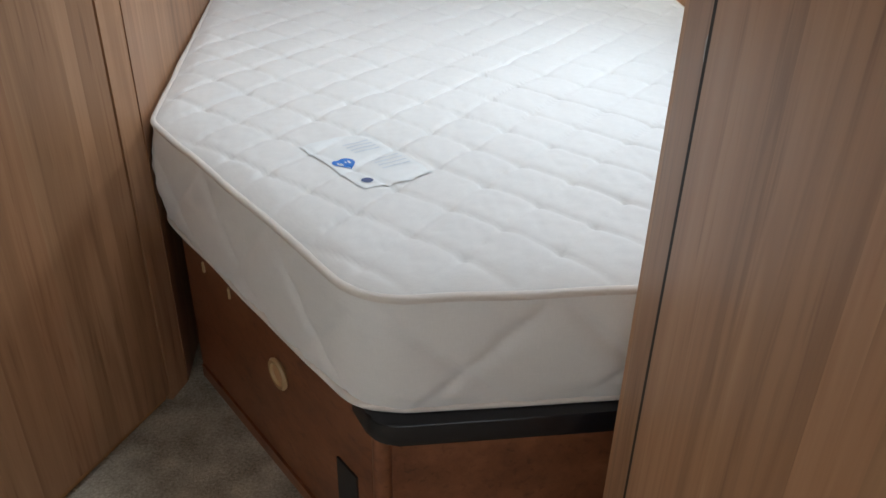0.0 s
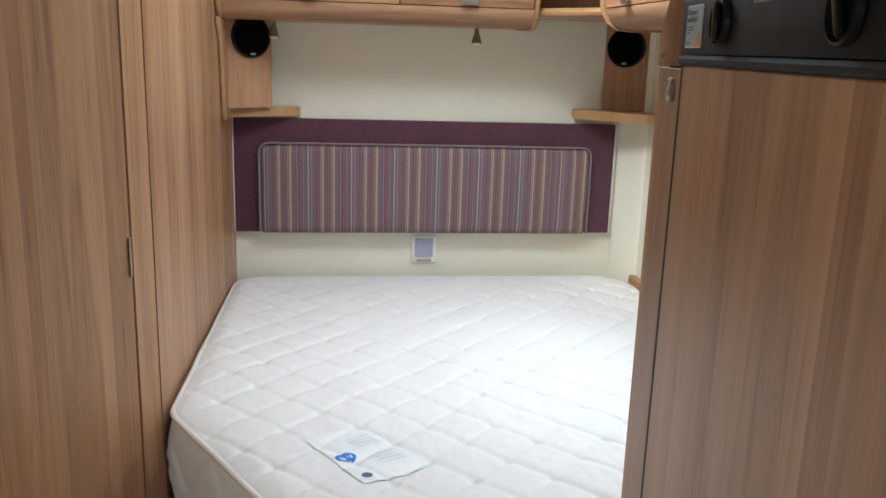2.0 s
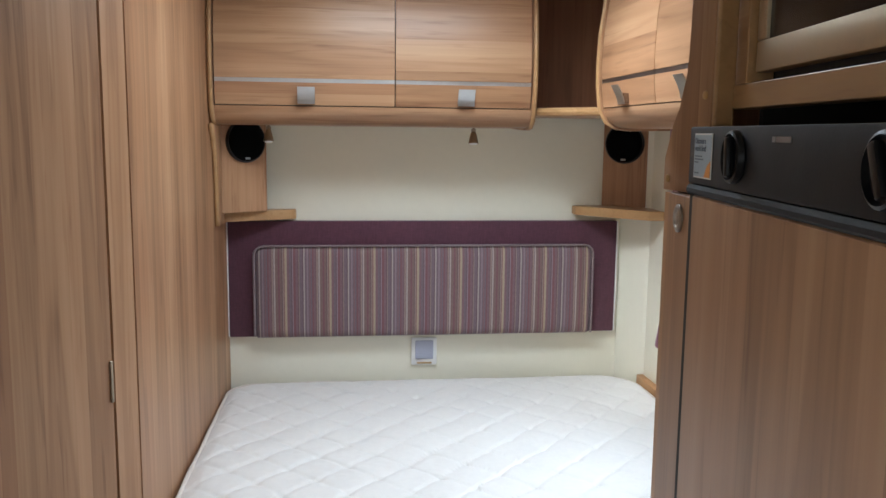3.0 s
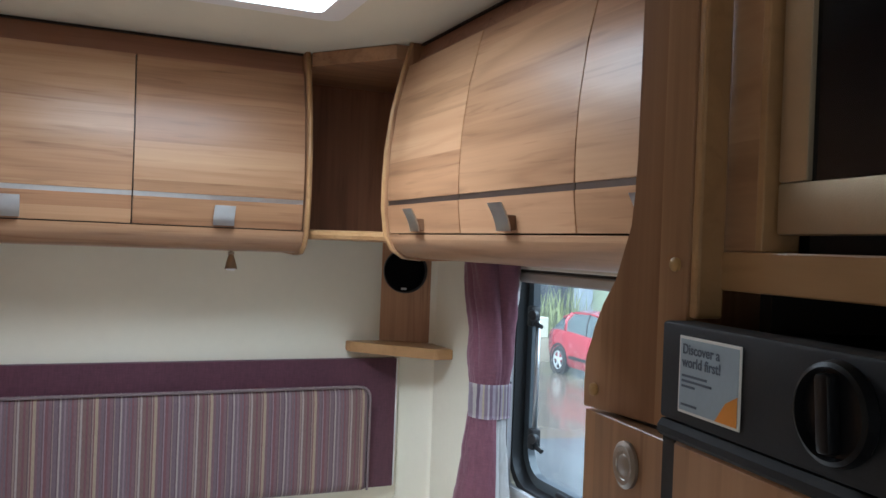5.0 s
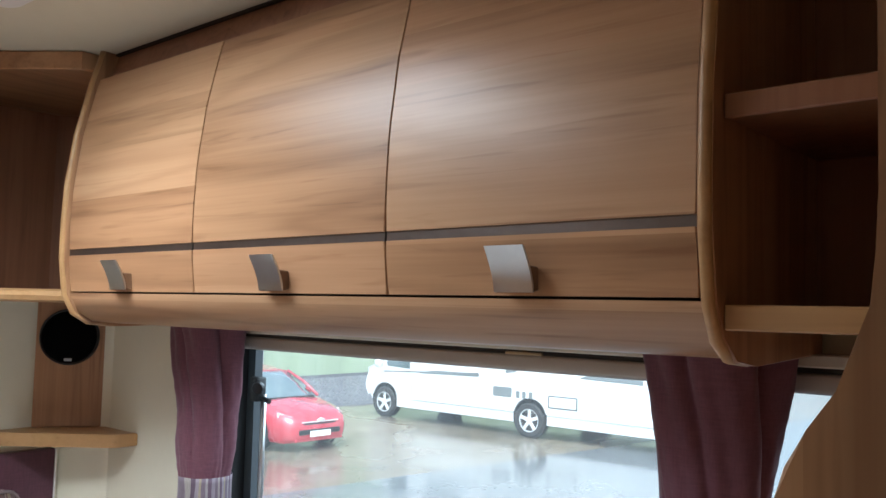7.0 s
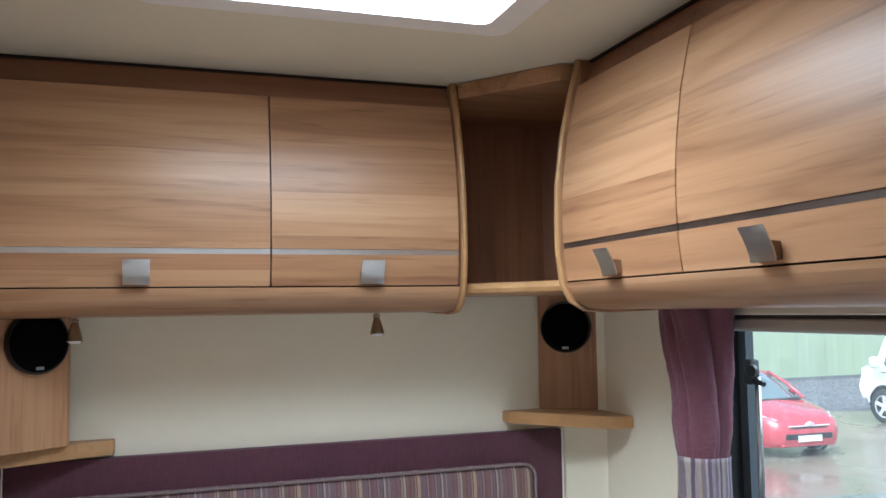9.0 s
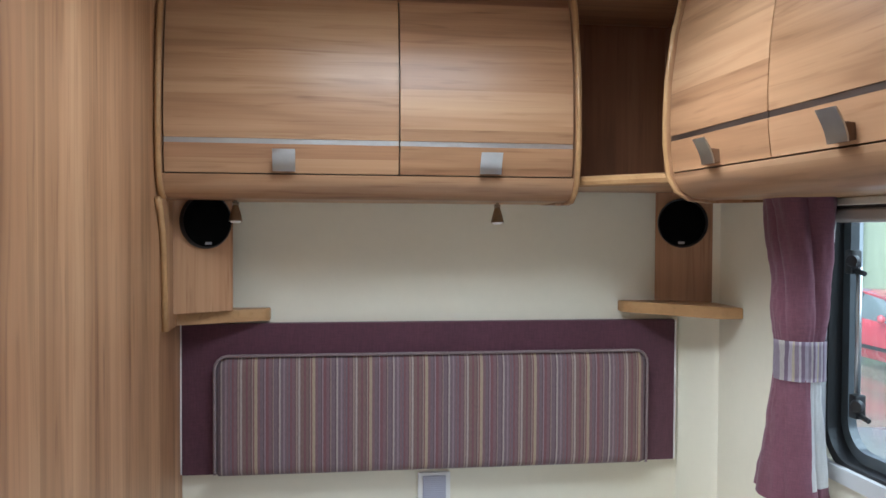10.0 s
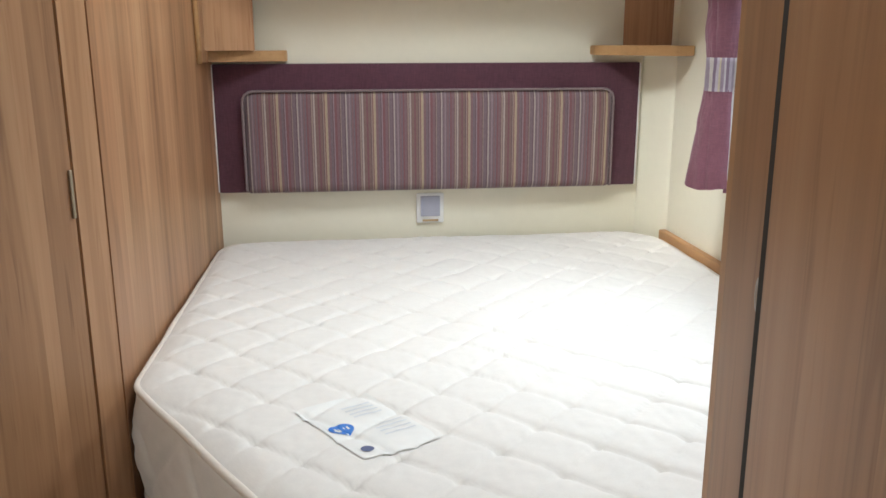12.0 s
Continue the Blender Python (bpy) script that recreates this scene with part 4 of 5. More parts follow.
    for j in range(8):
        for k in range(72):
            b.faces.new((grid[j][k], grid[j][(k + 1) % 72], grid[j + 1][(k + 1) % 72], grid[j + 1][k]))
    bmesh.ops.solidify(b, geom=b.faces, thickness=0.003)
    part("tieback", b, striped_tie, t, "tie-back band in pale lilac and sand stripes", True)


curtain(2.232, 1, "plum curtain with white lining, gathered by a striped tie-back")
curtain(1.285, -1, "plum curtain gathered at the window's end by the tall cabinet")


# ---- tall cabinet with fridge and microwave ----
P0, U = Vector((0.4045, 0.937)), Vector((-0.130, -0.9915)).normalized()
N2 = Vector((U.y, -U.x))
N2 = N2 if N2.x < 0 else -N2


def fr(s, o, z):
    """Along the fridge's front from its edge by the bed, out of it, and up."""
    p = P0 + U * s + N2 * o
    return (p.x, p.y, z)


def slab(s0, s1, o0, o1, z0, z1, bevel=0.0, seg=2):
    b = box((s0, o0, z0), (s1, o1, z1), bevel, seg)
    for v in b.verts:
        v.co = fr(*v.co)
    return b


def tall_cabinet():
    t = thing("tall_cabinet", (0.6, 0.75, 0), "tall walnut cabinet that houses the fridge and microwave", "cabinet")
    # narrow front by the bed, lower part
    a, b = Vector((0.4088, 0.9405)), Vector((0.4175, 1.0195))
    e = (b - a).normalized()
    o = Vector((e.y, -e.x))
    o = o if o.x > 0 else -o
    pts = [a, b, b + o * 0.018, a + o * 0.018]
    d = part("narrow_door", prism([(v.x, v.y) for v in pts], 0.03, 1.3545, flat, 0.0006, 1), wood_z, t, "narrow upright walnut panel")
    # thin near-black board in place of shade in the joint above the door
    gap = [a + o * 0.012, b + o * 0.009, b + o * 0.03, a + o * 0.05]
    part("shadow_gap", prism([(v.x, v.y) for v in gap], 1.3546, 1.3562, flat), dark_gap, t)
    # upper plate is a push lock, lower one a flat edge catch
    for z, at in ((1.331, 0.475), (1.004, 0.03)):
        c = a.lerp(b, at)
        n3, e3 = Vector((-o.x, -o.y, 0)), Vector((e.x, e.y, 0))
        ctr = Vector((c.x, c.y, z)) + n3 * 0.0004
        lk = lathe([(0.0, 0.0), (0.0135, 0.0), (0.0135, 0.002), (0.011, 0.0035), (0.0085, 0.003), (0.008, 0.0022), (0.0, 0.0022)], (0, 0, 0), (0, 0, 1), 32)
        if z < 1.2:
            for v in lk.verts:
                v.co.z *= 0.2
        m = Matrix((( e3.x, 0, n3.x, ctr.x), (e3.y, 0, n3.y, ctr.y), (0, 1, 0, ctr.z), (0, 0, 0, 1)))
        bmesh.ops.transform(lk, matrix=m @ Matrix.Diagonal((0.98 if z > 1.2 else 0.42, 1.05, 1, 1)), verts=lk.verts)
        k = part("lock", lk, lock_metal, d, "oval satin chrome lock plate", 40)
        if z < 1.2:
            continue
        kr = 0.0065
        kb = lathe([(0.0, 0.0), (kr, 0.0), (kr, 0.0022), (kr * 0.85, 0.0030), (0.0, 0.0032)], ctr, n3, 24)
        part("button", kb, lock_metal, k, "", 40)
    # shaped upper panel
    face = [(0.9443, 1.3565), (1.0313, 1.3565), (1.0317, 1.3737), (1.0293, 1.3894), (1.0234, 1.4091), (1.0145, 1.4248), (1.0037, 1.4405), (0.9959, 1.4563), (0.9914, 1.4740), (0.9893, 1.4946), (0.9880, 1.5190), (0.9875, CEIL - 0.001), (0.9443, CEIL - 0.001)]
    ep = part("shaped_panel", prism(face, 0.0, 0.008, lambda y, z, c: (0.4213 - (y - 0.97) * 0.10 + c, y, z), 0.002, 2), wood_z, t, "walnut panel with a curved lower edge", 40)
    for y, z in ((0.9530, 1.4520), (1.0200, 1.3690)):
        part("screw_cap", lathe([(0.0, 0.0), (0.0042, 0.0), (0.004, 0.0018), (0.0026, 0.0026), (0.0, 0.0028)], (0.4212 - (y - 0.97) * 0.10, y, z), (-1, 0, 0), 20), cap_tan, ep, "tan plastic screw cap", 50)
    part("edging", box((0.4250, 0.9370, 1.4220), (0.4445, 0.9440, CEIL - 0.001), 0.002, 2), edge_wood, ep, "pale edge strip")
    part("side_panel_lower", box((0.4185, 1.0200, 0.0), (RIGHT - 0.001, 1.0320, 1.3540)), wood_z, t)
    part("ledge", box((0.4320, 0.9870, 1.3545), (RIGHT - 0.001, 1.0320, 1.366), 0.002, 1), wood_x, t)
    part("side_panel_upper", box((0.4445, 0.9720, 1.3665), (RIGHT - 0.001, 0.9850, CEIL - 0.001)), wood_z, t)
    # frame over the fridge
    part("rail", slab(-0.014, 0.60, -0.062, -0.0375, 1.4385, 1.4605, 0.001), edge_wood, t, "pale wooden cross rail")
    part("filler_panel", slab(-0.014, 0.0225, -0.062, -0.0405, 1.4608, CEIL - 0.001, 0.001), wood_y, t, "walnut filler panel")
    part("frame_edge", slab(0.0228, 0.0285, -0.062, -0.0375, 1.4608, CEIL - 0.001, 0.001), edge_wood, t, "pale edge strip")
    # recess over the fridge is painted near-black in place of its shade
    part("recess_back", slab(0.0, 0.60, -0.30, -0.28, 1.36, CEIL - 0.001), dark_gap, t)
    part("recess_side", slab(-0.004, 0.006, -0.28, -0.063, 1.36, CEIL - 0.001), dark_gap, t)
    part("far_side", slab(0.60, 0.616, -0.55, 0.0, 0.0, CEIL - 0.001), wood_z, t)
    part("plinth", slab(0.0, 0.60, -0.05, -0.03, 0.0, 0.095), wood_y, t)


lock_metal = plain("dull_lock_metal", (0.40, 0.37, 0.33), 0.42, 0.9, 0.06, 60)
cap_tan = plain("tan_screw_cap", (0.46, 0.27, 0.10), 0.4, 0, 0.05)
tall_cabinet()


def fridge():
    t = thing("fridge", fr(0.27, -0.2, 0.1), "built-in fridge with a walnut door and black control panel, closed", "fridge")
    part("body", slab(0.006, 0.555, -0.27, -0.020, 0.097, 1.415), fridge_black, t)
    part("door", slab(0.0125, 0.556, -0.0195, 0.001, 0.10, 1.3585, 0.0015, 1), wood_z, t, "walnut laminate door panel")
    part("side_gap", slab(0.0003, 0.0118, -0.02, -0.0004, 0.10, 1.359), dark_gap, t)
    part("door_trim", prism([(-0.018, 1.3592), (0.0015, 1.3592), (0.0035, 1.3615), (0.0035, 1.3650), (0.001, 1.3685), (-0.018, 1.3685)], -0.0005, 0.557, lambda o, z, s: fr(s, o, z), 0.001, 1), trim_black, t, "black plastic door trim", 30)
    p = part("control_panel", slab(-0.0005, 0.557, -0.0195, 0.002, 1.3692, 1.4215, 0.002, 2), fridge_black, t, "black control panel", 30)
    n3 = Vector((N2.x, N2.y, 0))
    u3 = Vector((U.x, U.y, 0))
    for s in (0.133, 0.368):
        c = Vector(fr(s, 0.002, 1.3970))
        k = part("control_knob", lathe([(0.0205, 0.0), (0.0215, 0.0015), (0.0205, 0.006), (0.0185, 0.007), (0.0175, 0.003), (0.0, 0.003)], c, n3, 40), knob_black, t, "round black control knob", 40)
        g = box((-0.004, -0.016, 0.003), (0.004, 0.016, 0.010), 0.002, 2)
        turn = radians(25 if s > 0.2 else 5)
        m = Matrix(((u3.x, 0, n3.x, c.x), (u3.y, 0, n3.y, c.y), (0, 1, 0, c.z), (0, 0, 0, 1))) @ Matrix.Rotation(turn, 4, "Z")
        bmesh.ops.transform(g, matrix=m, verts=g.verts)
        part("grip", g, knob_black, k, "", 40)
    c = Vector(fr(0.447, 0.002, 1.3970))
    ig = part("igniter", lathe([(0.0135, 0.0), (0.0140, 0.003), (0.0120, 0.005), (0.0105, 0.004)], c, n3, 32, None, False), satin, t, "small chrome-ringed push button", 40)
    part("button", lathe([(0.0, 0.0055), (0.0080, 0.0050), (0.0102, 0.0030), (0.0102, 0.0)], c, n3, 32, None, False), knob_black, ig, "", 40)
    for i, (s, w) in enumerate(((0.205, 0.005), (0.212, 0.026))):
        part("badge_bar", slab(s, s + w, 0.002, 0.0026, 1.4095, 1.4135), badge_grey, p, "small grey maker's mark")
    # leaflet sticker
    st = part("sticker", slab(0.0185, 0.0705, 0.0021, 0.0028, 1.3755, 1.4155, 0.0002, 1), label_white, t, "pale promotional sticker with an orange corner")
    part("sticker_field", slab(0.0200, 0.0690, 0.0028, 0.0031, 1.3770, 1.4140), sticker_blue, st, "grey-blue field")
    tri = prism([(0.0520, 1.3770), (0.0690, 1.3770), (0.0690, 1.3915), (0.0600, 1.3870)], 0.0031, 0.0034, lambda s, z, o: fr(s, o, z))
    part("sticker_corner", tri, sticker_orange, st, "orange corner")
    for row, (body, size, z) in enumerate((("Discover a", 0.0074, 1.4065), ("world first!", 0.0074, 1.3998))):
        cu = bpy.data.curves.new("sticker_text", "FONT")
        cu.body, cu.size, cu.extrude, cu.offset = body, size, 0.00008, 0.00012
        cu.materials.append(sticker_ink)
        ob = new("sticker_text", cu)
        base = Vector(fr(0.0220, 0.0033, z))
        w = Matrix(((u3.x, 0, n3.x, base.x), (u3.y, 0, n3.y, base.y), (0, 1, 0, base.z), (0, 0, 0, 1)))
        ob.parent = st
        ob.matrix_local = Matrix.Translation(-at_of(st)) @ w
    for z, w in ((1.3945, 0.022), (1.3918, 0.026), (1.3891, 0.012), (1.3795, 0.014)):
        part("text_bar", slab(0.0220, 0.0220 + w, 0.0031, 0.0033, z, z + 0.0012), sticker_ink, st)


trim_black = plain("matt_black_trim", (0.010, 0.010, 0.011), 0.75, 0, 0.1)
knob_black = plain("knob_black", (0.008, 0.008, 0.009), 0.34, 0, 0.1)
knob_black.node_tree.nodes["Principled BSDF"].inputs["Specular IOR Level"].default_value = 0.25
badge_grey = plain("badge_grey", (0.22, 0.22, 0.23), 0.4, 0.4, 0.05)
sticker_blue = plain("sticker_blue", (0.36, 0.45, 0.53), 0.4, 0, 0.08)
sticker_orange = plain("sticker_orange", (0.78, 0.30, 0.04), 0.4, 0, 0.05)
sticker_ink = plain("sticker_ink", (0.10, 0.13, 0.18), 0.5, 0, 0.05)
fridge()


def microwave():
    t = thing("microwave", fr(0.3, -0.1, 1.4565), "built-in microwave with steel frame and black glass door", "microwave")
    s0, s1, z0, z1, w = 0.0320, 0.52, 1.4700, 1.80, 0.027
    part("body", slab(0.040, 0.516, -0.27, -0.0585, 1.4608, 1.79), fridge_black, t)
    def bar(a0, a1, c0, c1):
        return slab(a0, a1, -0.058, -0.0435, c0, c1, 0.0015, 2)
    f = part("door_frame", bar(s0, s1, z0, z0 + w), steel, t, "brushed steel door frame", 30)
    part("frame_side", bar(s0, s0 + 0.0215, z0 + w + 0.0002, z1), steel, f, "", 30)
    part("frame_side", bar(s1 - 0.10, s1, z0 + w + 0.0002, z1), steel, f, "", 30)
    part("frame_top", bar(s0 + 0.0217, s1 - 0.1002, z1 - w, z1), steel, f, "", 30)
    part("door_glass", slab(s0 + 0.0210, s1 - 0.1, -0.057, -0.047, z0 + w - 0.0005, z1 - w), dark_glass, t, "black glass door")


microwave()


# open shelves between the locker and the tall cabinet
def end_shelves():
    t = thing("open_shelves", (0.9, 1.12, 1.455), "open walnut shelves beside the overhead locker, empty", "shelf")
    y0, y1 = 0.9855, 1.1895
    for z in (1.457, 1.640):
        # boards and the upper front edge take the tone with recess shade painted in
        b = part("shelf_board", box((0.775, y0, z), (RIGHT - 0.02, y1, z + 0.020), 0.002, 1), shaded_inner_wood, t)
        part("front_edge", box((0.7705, y0, z - 0.001), (0.7750, y1, z + 0.021), 0.0015, 1), edge_wood if z < 1.6 else shaded_inner_wood, b, "edge strip")
    part("back_panel", box((RIGHT - 0.02, y0, 1.457), (RIGHT - 0.004, y1, CEIL - 0.001)), shaded_inner_wood, t)


end_shelves()

# ---- outside: wet yard, parked vehicles, buildings ----
GZ = -0.72


def ground_material():
    m, n, l, p = nodes_of("wet_concrete_yard")
    vec = mapped(n, l, (1, 1, 1), False)
    big, mid, fine = noise_tex(n, l, vec, 0.22, 4.0, 0.5, 0.4), noise_tex(n, l, vec, 1.3, 5.0, 0.6), noise_tex(n, l, vec, 30.0, 3.0)
    s = math_node(n, l, "ADD", math_node(n, l, "MULTIPLY", mid, 0.6), math_node(n, l, "MULTIPLY", fine, 0.4))
    r = ramp(n, [(0.3, (0.17, 0.138, 0.100)), (0.7, (0.31, 0.262, 0.205))])
    l.new(s, r.inputs[0])
    wet = ramp(n, [(0.36, (0, 0, 0)), (0.66, (1, 1, 1))])
    l.new(big, wet.inputs[0])
    mx = n.new("ShaderNodeMixRGB")
    mx.inputs[2].default_value = (0.165, 0.138, 0.108, 1)
    l.new(wet.outputs[0], mx.inputs[0])
    l.new(r.outputs[0], mx.inputs[1])
    l.new(mx.outputs[0], p.inputs["Base Color"])
    rr = math_node(n, l, "SUBTRACT", 0.34, math_node(n, l, "MULTIPLY", wet.outputs[0], 0.29))
    l.new(rr, p.inputs["Roughness"])
    bump(n, l, p, s, 0.05, 0.01)
    return m


part("ground", box((-400, -400, GZ - 0.3), (400, 400, GZ)), ground_material(), None, "wet concrete yard with puddles", kind="structure", category="ground")

tarmac_mat = plain("wet_tarmac", (0.15, 0.158, 0.165), 0.14, 0, 0.25, 0.9, 0.08)
part("tarmac", prism([(-40, 16.3), (5.9, 8.8), (12.2, 7.77), (40, 3.2), (40, -40), (-40, -40)], GZ - 0.1, GZ + 0.006, flat), tarmac_mat, None, "dark wet tarmac strip with standing water", kind="structure", category="ground")
part("planter", box((10.5, 18.6, GZ), (11.1, 18.9, GZ + 0.52), 0.02, 1), plain("pale_planter", (0.55, 0.55, 0.45), 0.6), None, "pale grey planter box by the barn", category="planter")
part("bollard", lathe([(0.0, 0.0), (0.06, 0.0), (0.06, 0.75), (0.03, 0.82), (0.0, 0.83)], (10.35, 18.6, GZ), (0, 0, 1), 16), plain("red_post_paint", (0.5, 0.05, 0.05), 0.4), None, "red painted yard post", 40, category="post")

green_clad = plain("pale_green_cladding", (0.34, 0.40, 0.27), 0.55, 0, 0.06, 0.6)
dark_clad = plain("dark_grey_cladding", (0.045, 0.052, 0.062), 0.55, 0, 0.15, 0.8)
grey_post = plain("grey_blue_post", (0.30, 0.35, 0.40), 0.5, 0, 0.05)
car_red = plain("red_car_paint", (0.48, 0.050, 0.070), 0.26, 0, 0.04, 3, 0.0, 1.0)
van_white = plain("white_vehicle_paint", (0.74, 0.76, 0.77), 0.25, 0, 0.01, 2, 0.0, 0.6)
tyre_mat = plain("tyre_rubber", (0.020, 0.020, 0.021), 0.8, 0, 0.2)
alloy = plain("alloy_wheel", (0.72, 0.73, 0.74), 0.4, 0.25, 0.05)
vehicle_glass = plain("vehicle_glass", (0.13, 0.17, 0.18), 0.07, 0, 0.1, 2, 0.0, 1.0)
lamp_glass = plain("headlamp_glass", (0.62, 0.62, 0.64), 0.12, 0.2, 0.05)
plate_white = plain("number_plate", (0.75, 0.75, 0.72), 0.4, 0, 0.02)
gravel_mat = plain("grey_gravel", (0.13, 0.13, 0.14), 0.9, 0, 0.35, 5, 0.6)
leaf_mat = plain("pale_green_leaves", (0.22, 0.26, 0.10), 0.6, 0, 0.3, 8)


def shed(name, x0, x1, y, top, mat, step, depth, label):
    """A building with upright ribbed cladding, its door opening and roof edge."""
    t = thing(name, ((x0 + x1) / 2, y + 4, GZ), label, "building")
    prof, x = [], x0
    while x < x1:
        prof += [(x, y), (x + step * 0.55, y), (x + step * 0.65, y + depth), (x + step * 0.9, y + depth)]
        x += step
    prof += [(x1, y), (x1, y + 8), (x0, y + 8)]
    b = bmesh.new()
    lo = [b.verts.new((*p, GZ)) for p in prof]
    hi = [b.verts.new((*p, top)) for p in prof]
    for i in range(len(prof)):
        j = (i + 1) % len(prof)
        b.faces.new((lo[i], lo[j], hi[j], hi[i]))
    part("wall", b, mat, t)
    part("roof", box((x0 - 0.2, y - 0.25, top), (x1 + 0.2, y + 8.2, top + 0.35), 0.05, 1), grey_post, t, "grey roof edge")
    part("base_course", box((x0, y - 0.06, GZ), (x1, y - 0.005, GZ + 0.10)), gravel_mat, t)
    return t


green = shed("workshop", 13.35, 48.0, 20.2, 5.0, green_clad, 1.0, 0.010, "long pale green clad workshop across the yard")
part("door", box((14.15, 20.12, GZ), (14.95, 20.19, 1.9), 0.01, 1), van_white, green, "white door")
part("corner_post", box((12.9, 20.0, GZ), (13.34, 20.3, 5.0), 0.02, 1), grey_post, green, "grey-blue corner post")
shed("barn", -20.0, 12.9, 20.6, 5.5, dark_clad, 0.28, 0.05, "dark grey slatted barn behind the parked car")


def leafy_bushes():
    rng = random.Random(5)
    b = bmesh.new()
    for _ in range(420):
        x, y = rng.uniform(9.5, 12.6), rng.uniform(18.9, 20.2)
        h = rng.uniform(0.5, 1.35)
        a, lean = rng.uniform(0, 6.28), rng.uniform(0.05, 0.45)
        w = rng.uniform(0.015, 0.04)
        c, s = math.cos(a), math.sin(a)
        pts = []
        for k in range(5):
            f = k / 4
            pts.append((x + c * lean * f * f * h, y + s * lean * f * f * h, GZ + h * f * (1 - 0.18 * f * lean), w * (1 - f) + 0.004))
        for p, q in zip(pts, pts[1:]):
            vs = [b.verts.new((p[0] - s * p[3], p[1] + c * p[3], p[2])), b.verts.new((p[0] + s * p[3], p[1] - c * p[3], p[2])),
                  b.verts.new((q[0] + s * q[3], q[1] - c * q[3], q[2])), b.verts.new((q[0] - s * q[3], q[1] + c * q[3], q[2]))]
            b.faces.new(vs)
    part("tall_grass", b, leaf_mat, None, "pale green tall grass against the barn wall", kind="stuff", category="plants")


leafy_bushes()


def gravel_bank():
    rng = random.Random(9)
    b = bmesh.new()
    for _ in range(1500):
        x, y = rng.uniform(12.5, 21), rng.uniform(14.6, 20.0)
        r = rng.uniform(0.03, 0.10)
        z = GZ + 0.02
        vs = [b.verts.new((x + r * math.cos(k * 1.2566) * rng.uniform(0.7, 1.2), y + r * math.sin(k * 1.2566) * rng.uniform(0.7, 1.2), z - 0.02)) for k in range(5)]
        top = b.verts.new((x, y, z + r * 0.55))
        for k in range(5):
            b.faces.new((vs[k], vs[(k + 1) % 5], top))
    part("gravel", b, gravel_mat, None, "loose dark grey gravel in front of the workshop", kind="stuff", category="gravel")
    part("gravel_bed", prism(rounded([(12.6, 14.4), (21.5, 14.4), (22, 20.1), (12.0, 20.1)], [0.8, 0.8, 0.1, 0.1], 5), GZ - 0.05, GZ + 0.012, flat), gravel_mat, None, "dark grey gravel bed", kind="structure", category="ground")


gravel_bank()


def wheel(parent, x, y, r, wide, face):
    """face: -1 or 1, the x direction to which the outer side looks."""
    c = (x, y, GZ + r)
    w = part("wheel", lathe([(r * 0.66, 0.0), (r * 0.90, 0.0), (r, 0.03), (r, wide - 0.03), (r * 0.9, wide), (r * 0.66, wide)], (x - face * wide, y, GZ + r), (face, 0, 0), 36, None, False), tyre_mat, parent, "black rubber tyre", 40)
    b = lathe([(0.0, 0.0), (r * 0.18, 0.0), (r * 0.18, 0.012), (0.0, 0.016)], (x - face * 0.02, y, GZ + r), (face, 0, 0), 20)
    lathe([(r * 0.60, 0.0), (r * 0.66, -0.01), (r * 0.67, 0.02), (r * 0.60, 0.018)], (x - face * 0.025, y, GZ + r), (face, 0, 0), 36, b, False)
    for k in range(5):
        a = 2 * math.pi * k / 5 + 0.3
        q = box((-0.006, r * 0.12, -r * 0.10), (0.012, r * 0.63, r * 0.10), 0.004, 1)
        bmesh.ops.transform(q, matrix=Matrix.Translation((x - face * 0.015, y, GZ + r)) @ Matrix.Rotation(a, 4, "X"), verts=q.verts)
        me = bpy.data.meshes.new("spoke")
        q.to_mesh(me)
        q.free()
        b.from_mesh(me)
        bpy.data.meshes.remove(me)
    part("rim", b, alloy, w, "silver five-spoke rim", 40)
    part("hub_backing", lathe([(0.0, 0.0), (r * 0.64, 0.0), (r * 0.64, 0.01), (0.0, 0.01)], (x - face * 0.09, y, GZ + r), (face, 0, 0), 24), black_plastic, w)


def loft(sections, bm=None):
    b = bmesh.new() if bm is None else bm
    rows = [[b.verts.new(p) for p in s] for s in sections]
    k = len(rows[0])
    for r0, r1 in zip(rows, rows[1:]):
        for c in range(k - 1):
            b.faces.new((r0[c], r0[c + 1], r1[c + 1], r1[c]))
        b.faces.new((r0[k - 1], r0[0], r1[0], r1[k - 1]))
    b.faces.new(rows[0][::-1])
    b.faces.new(rows[-1])
    return b


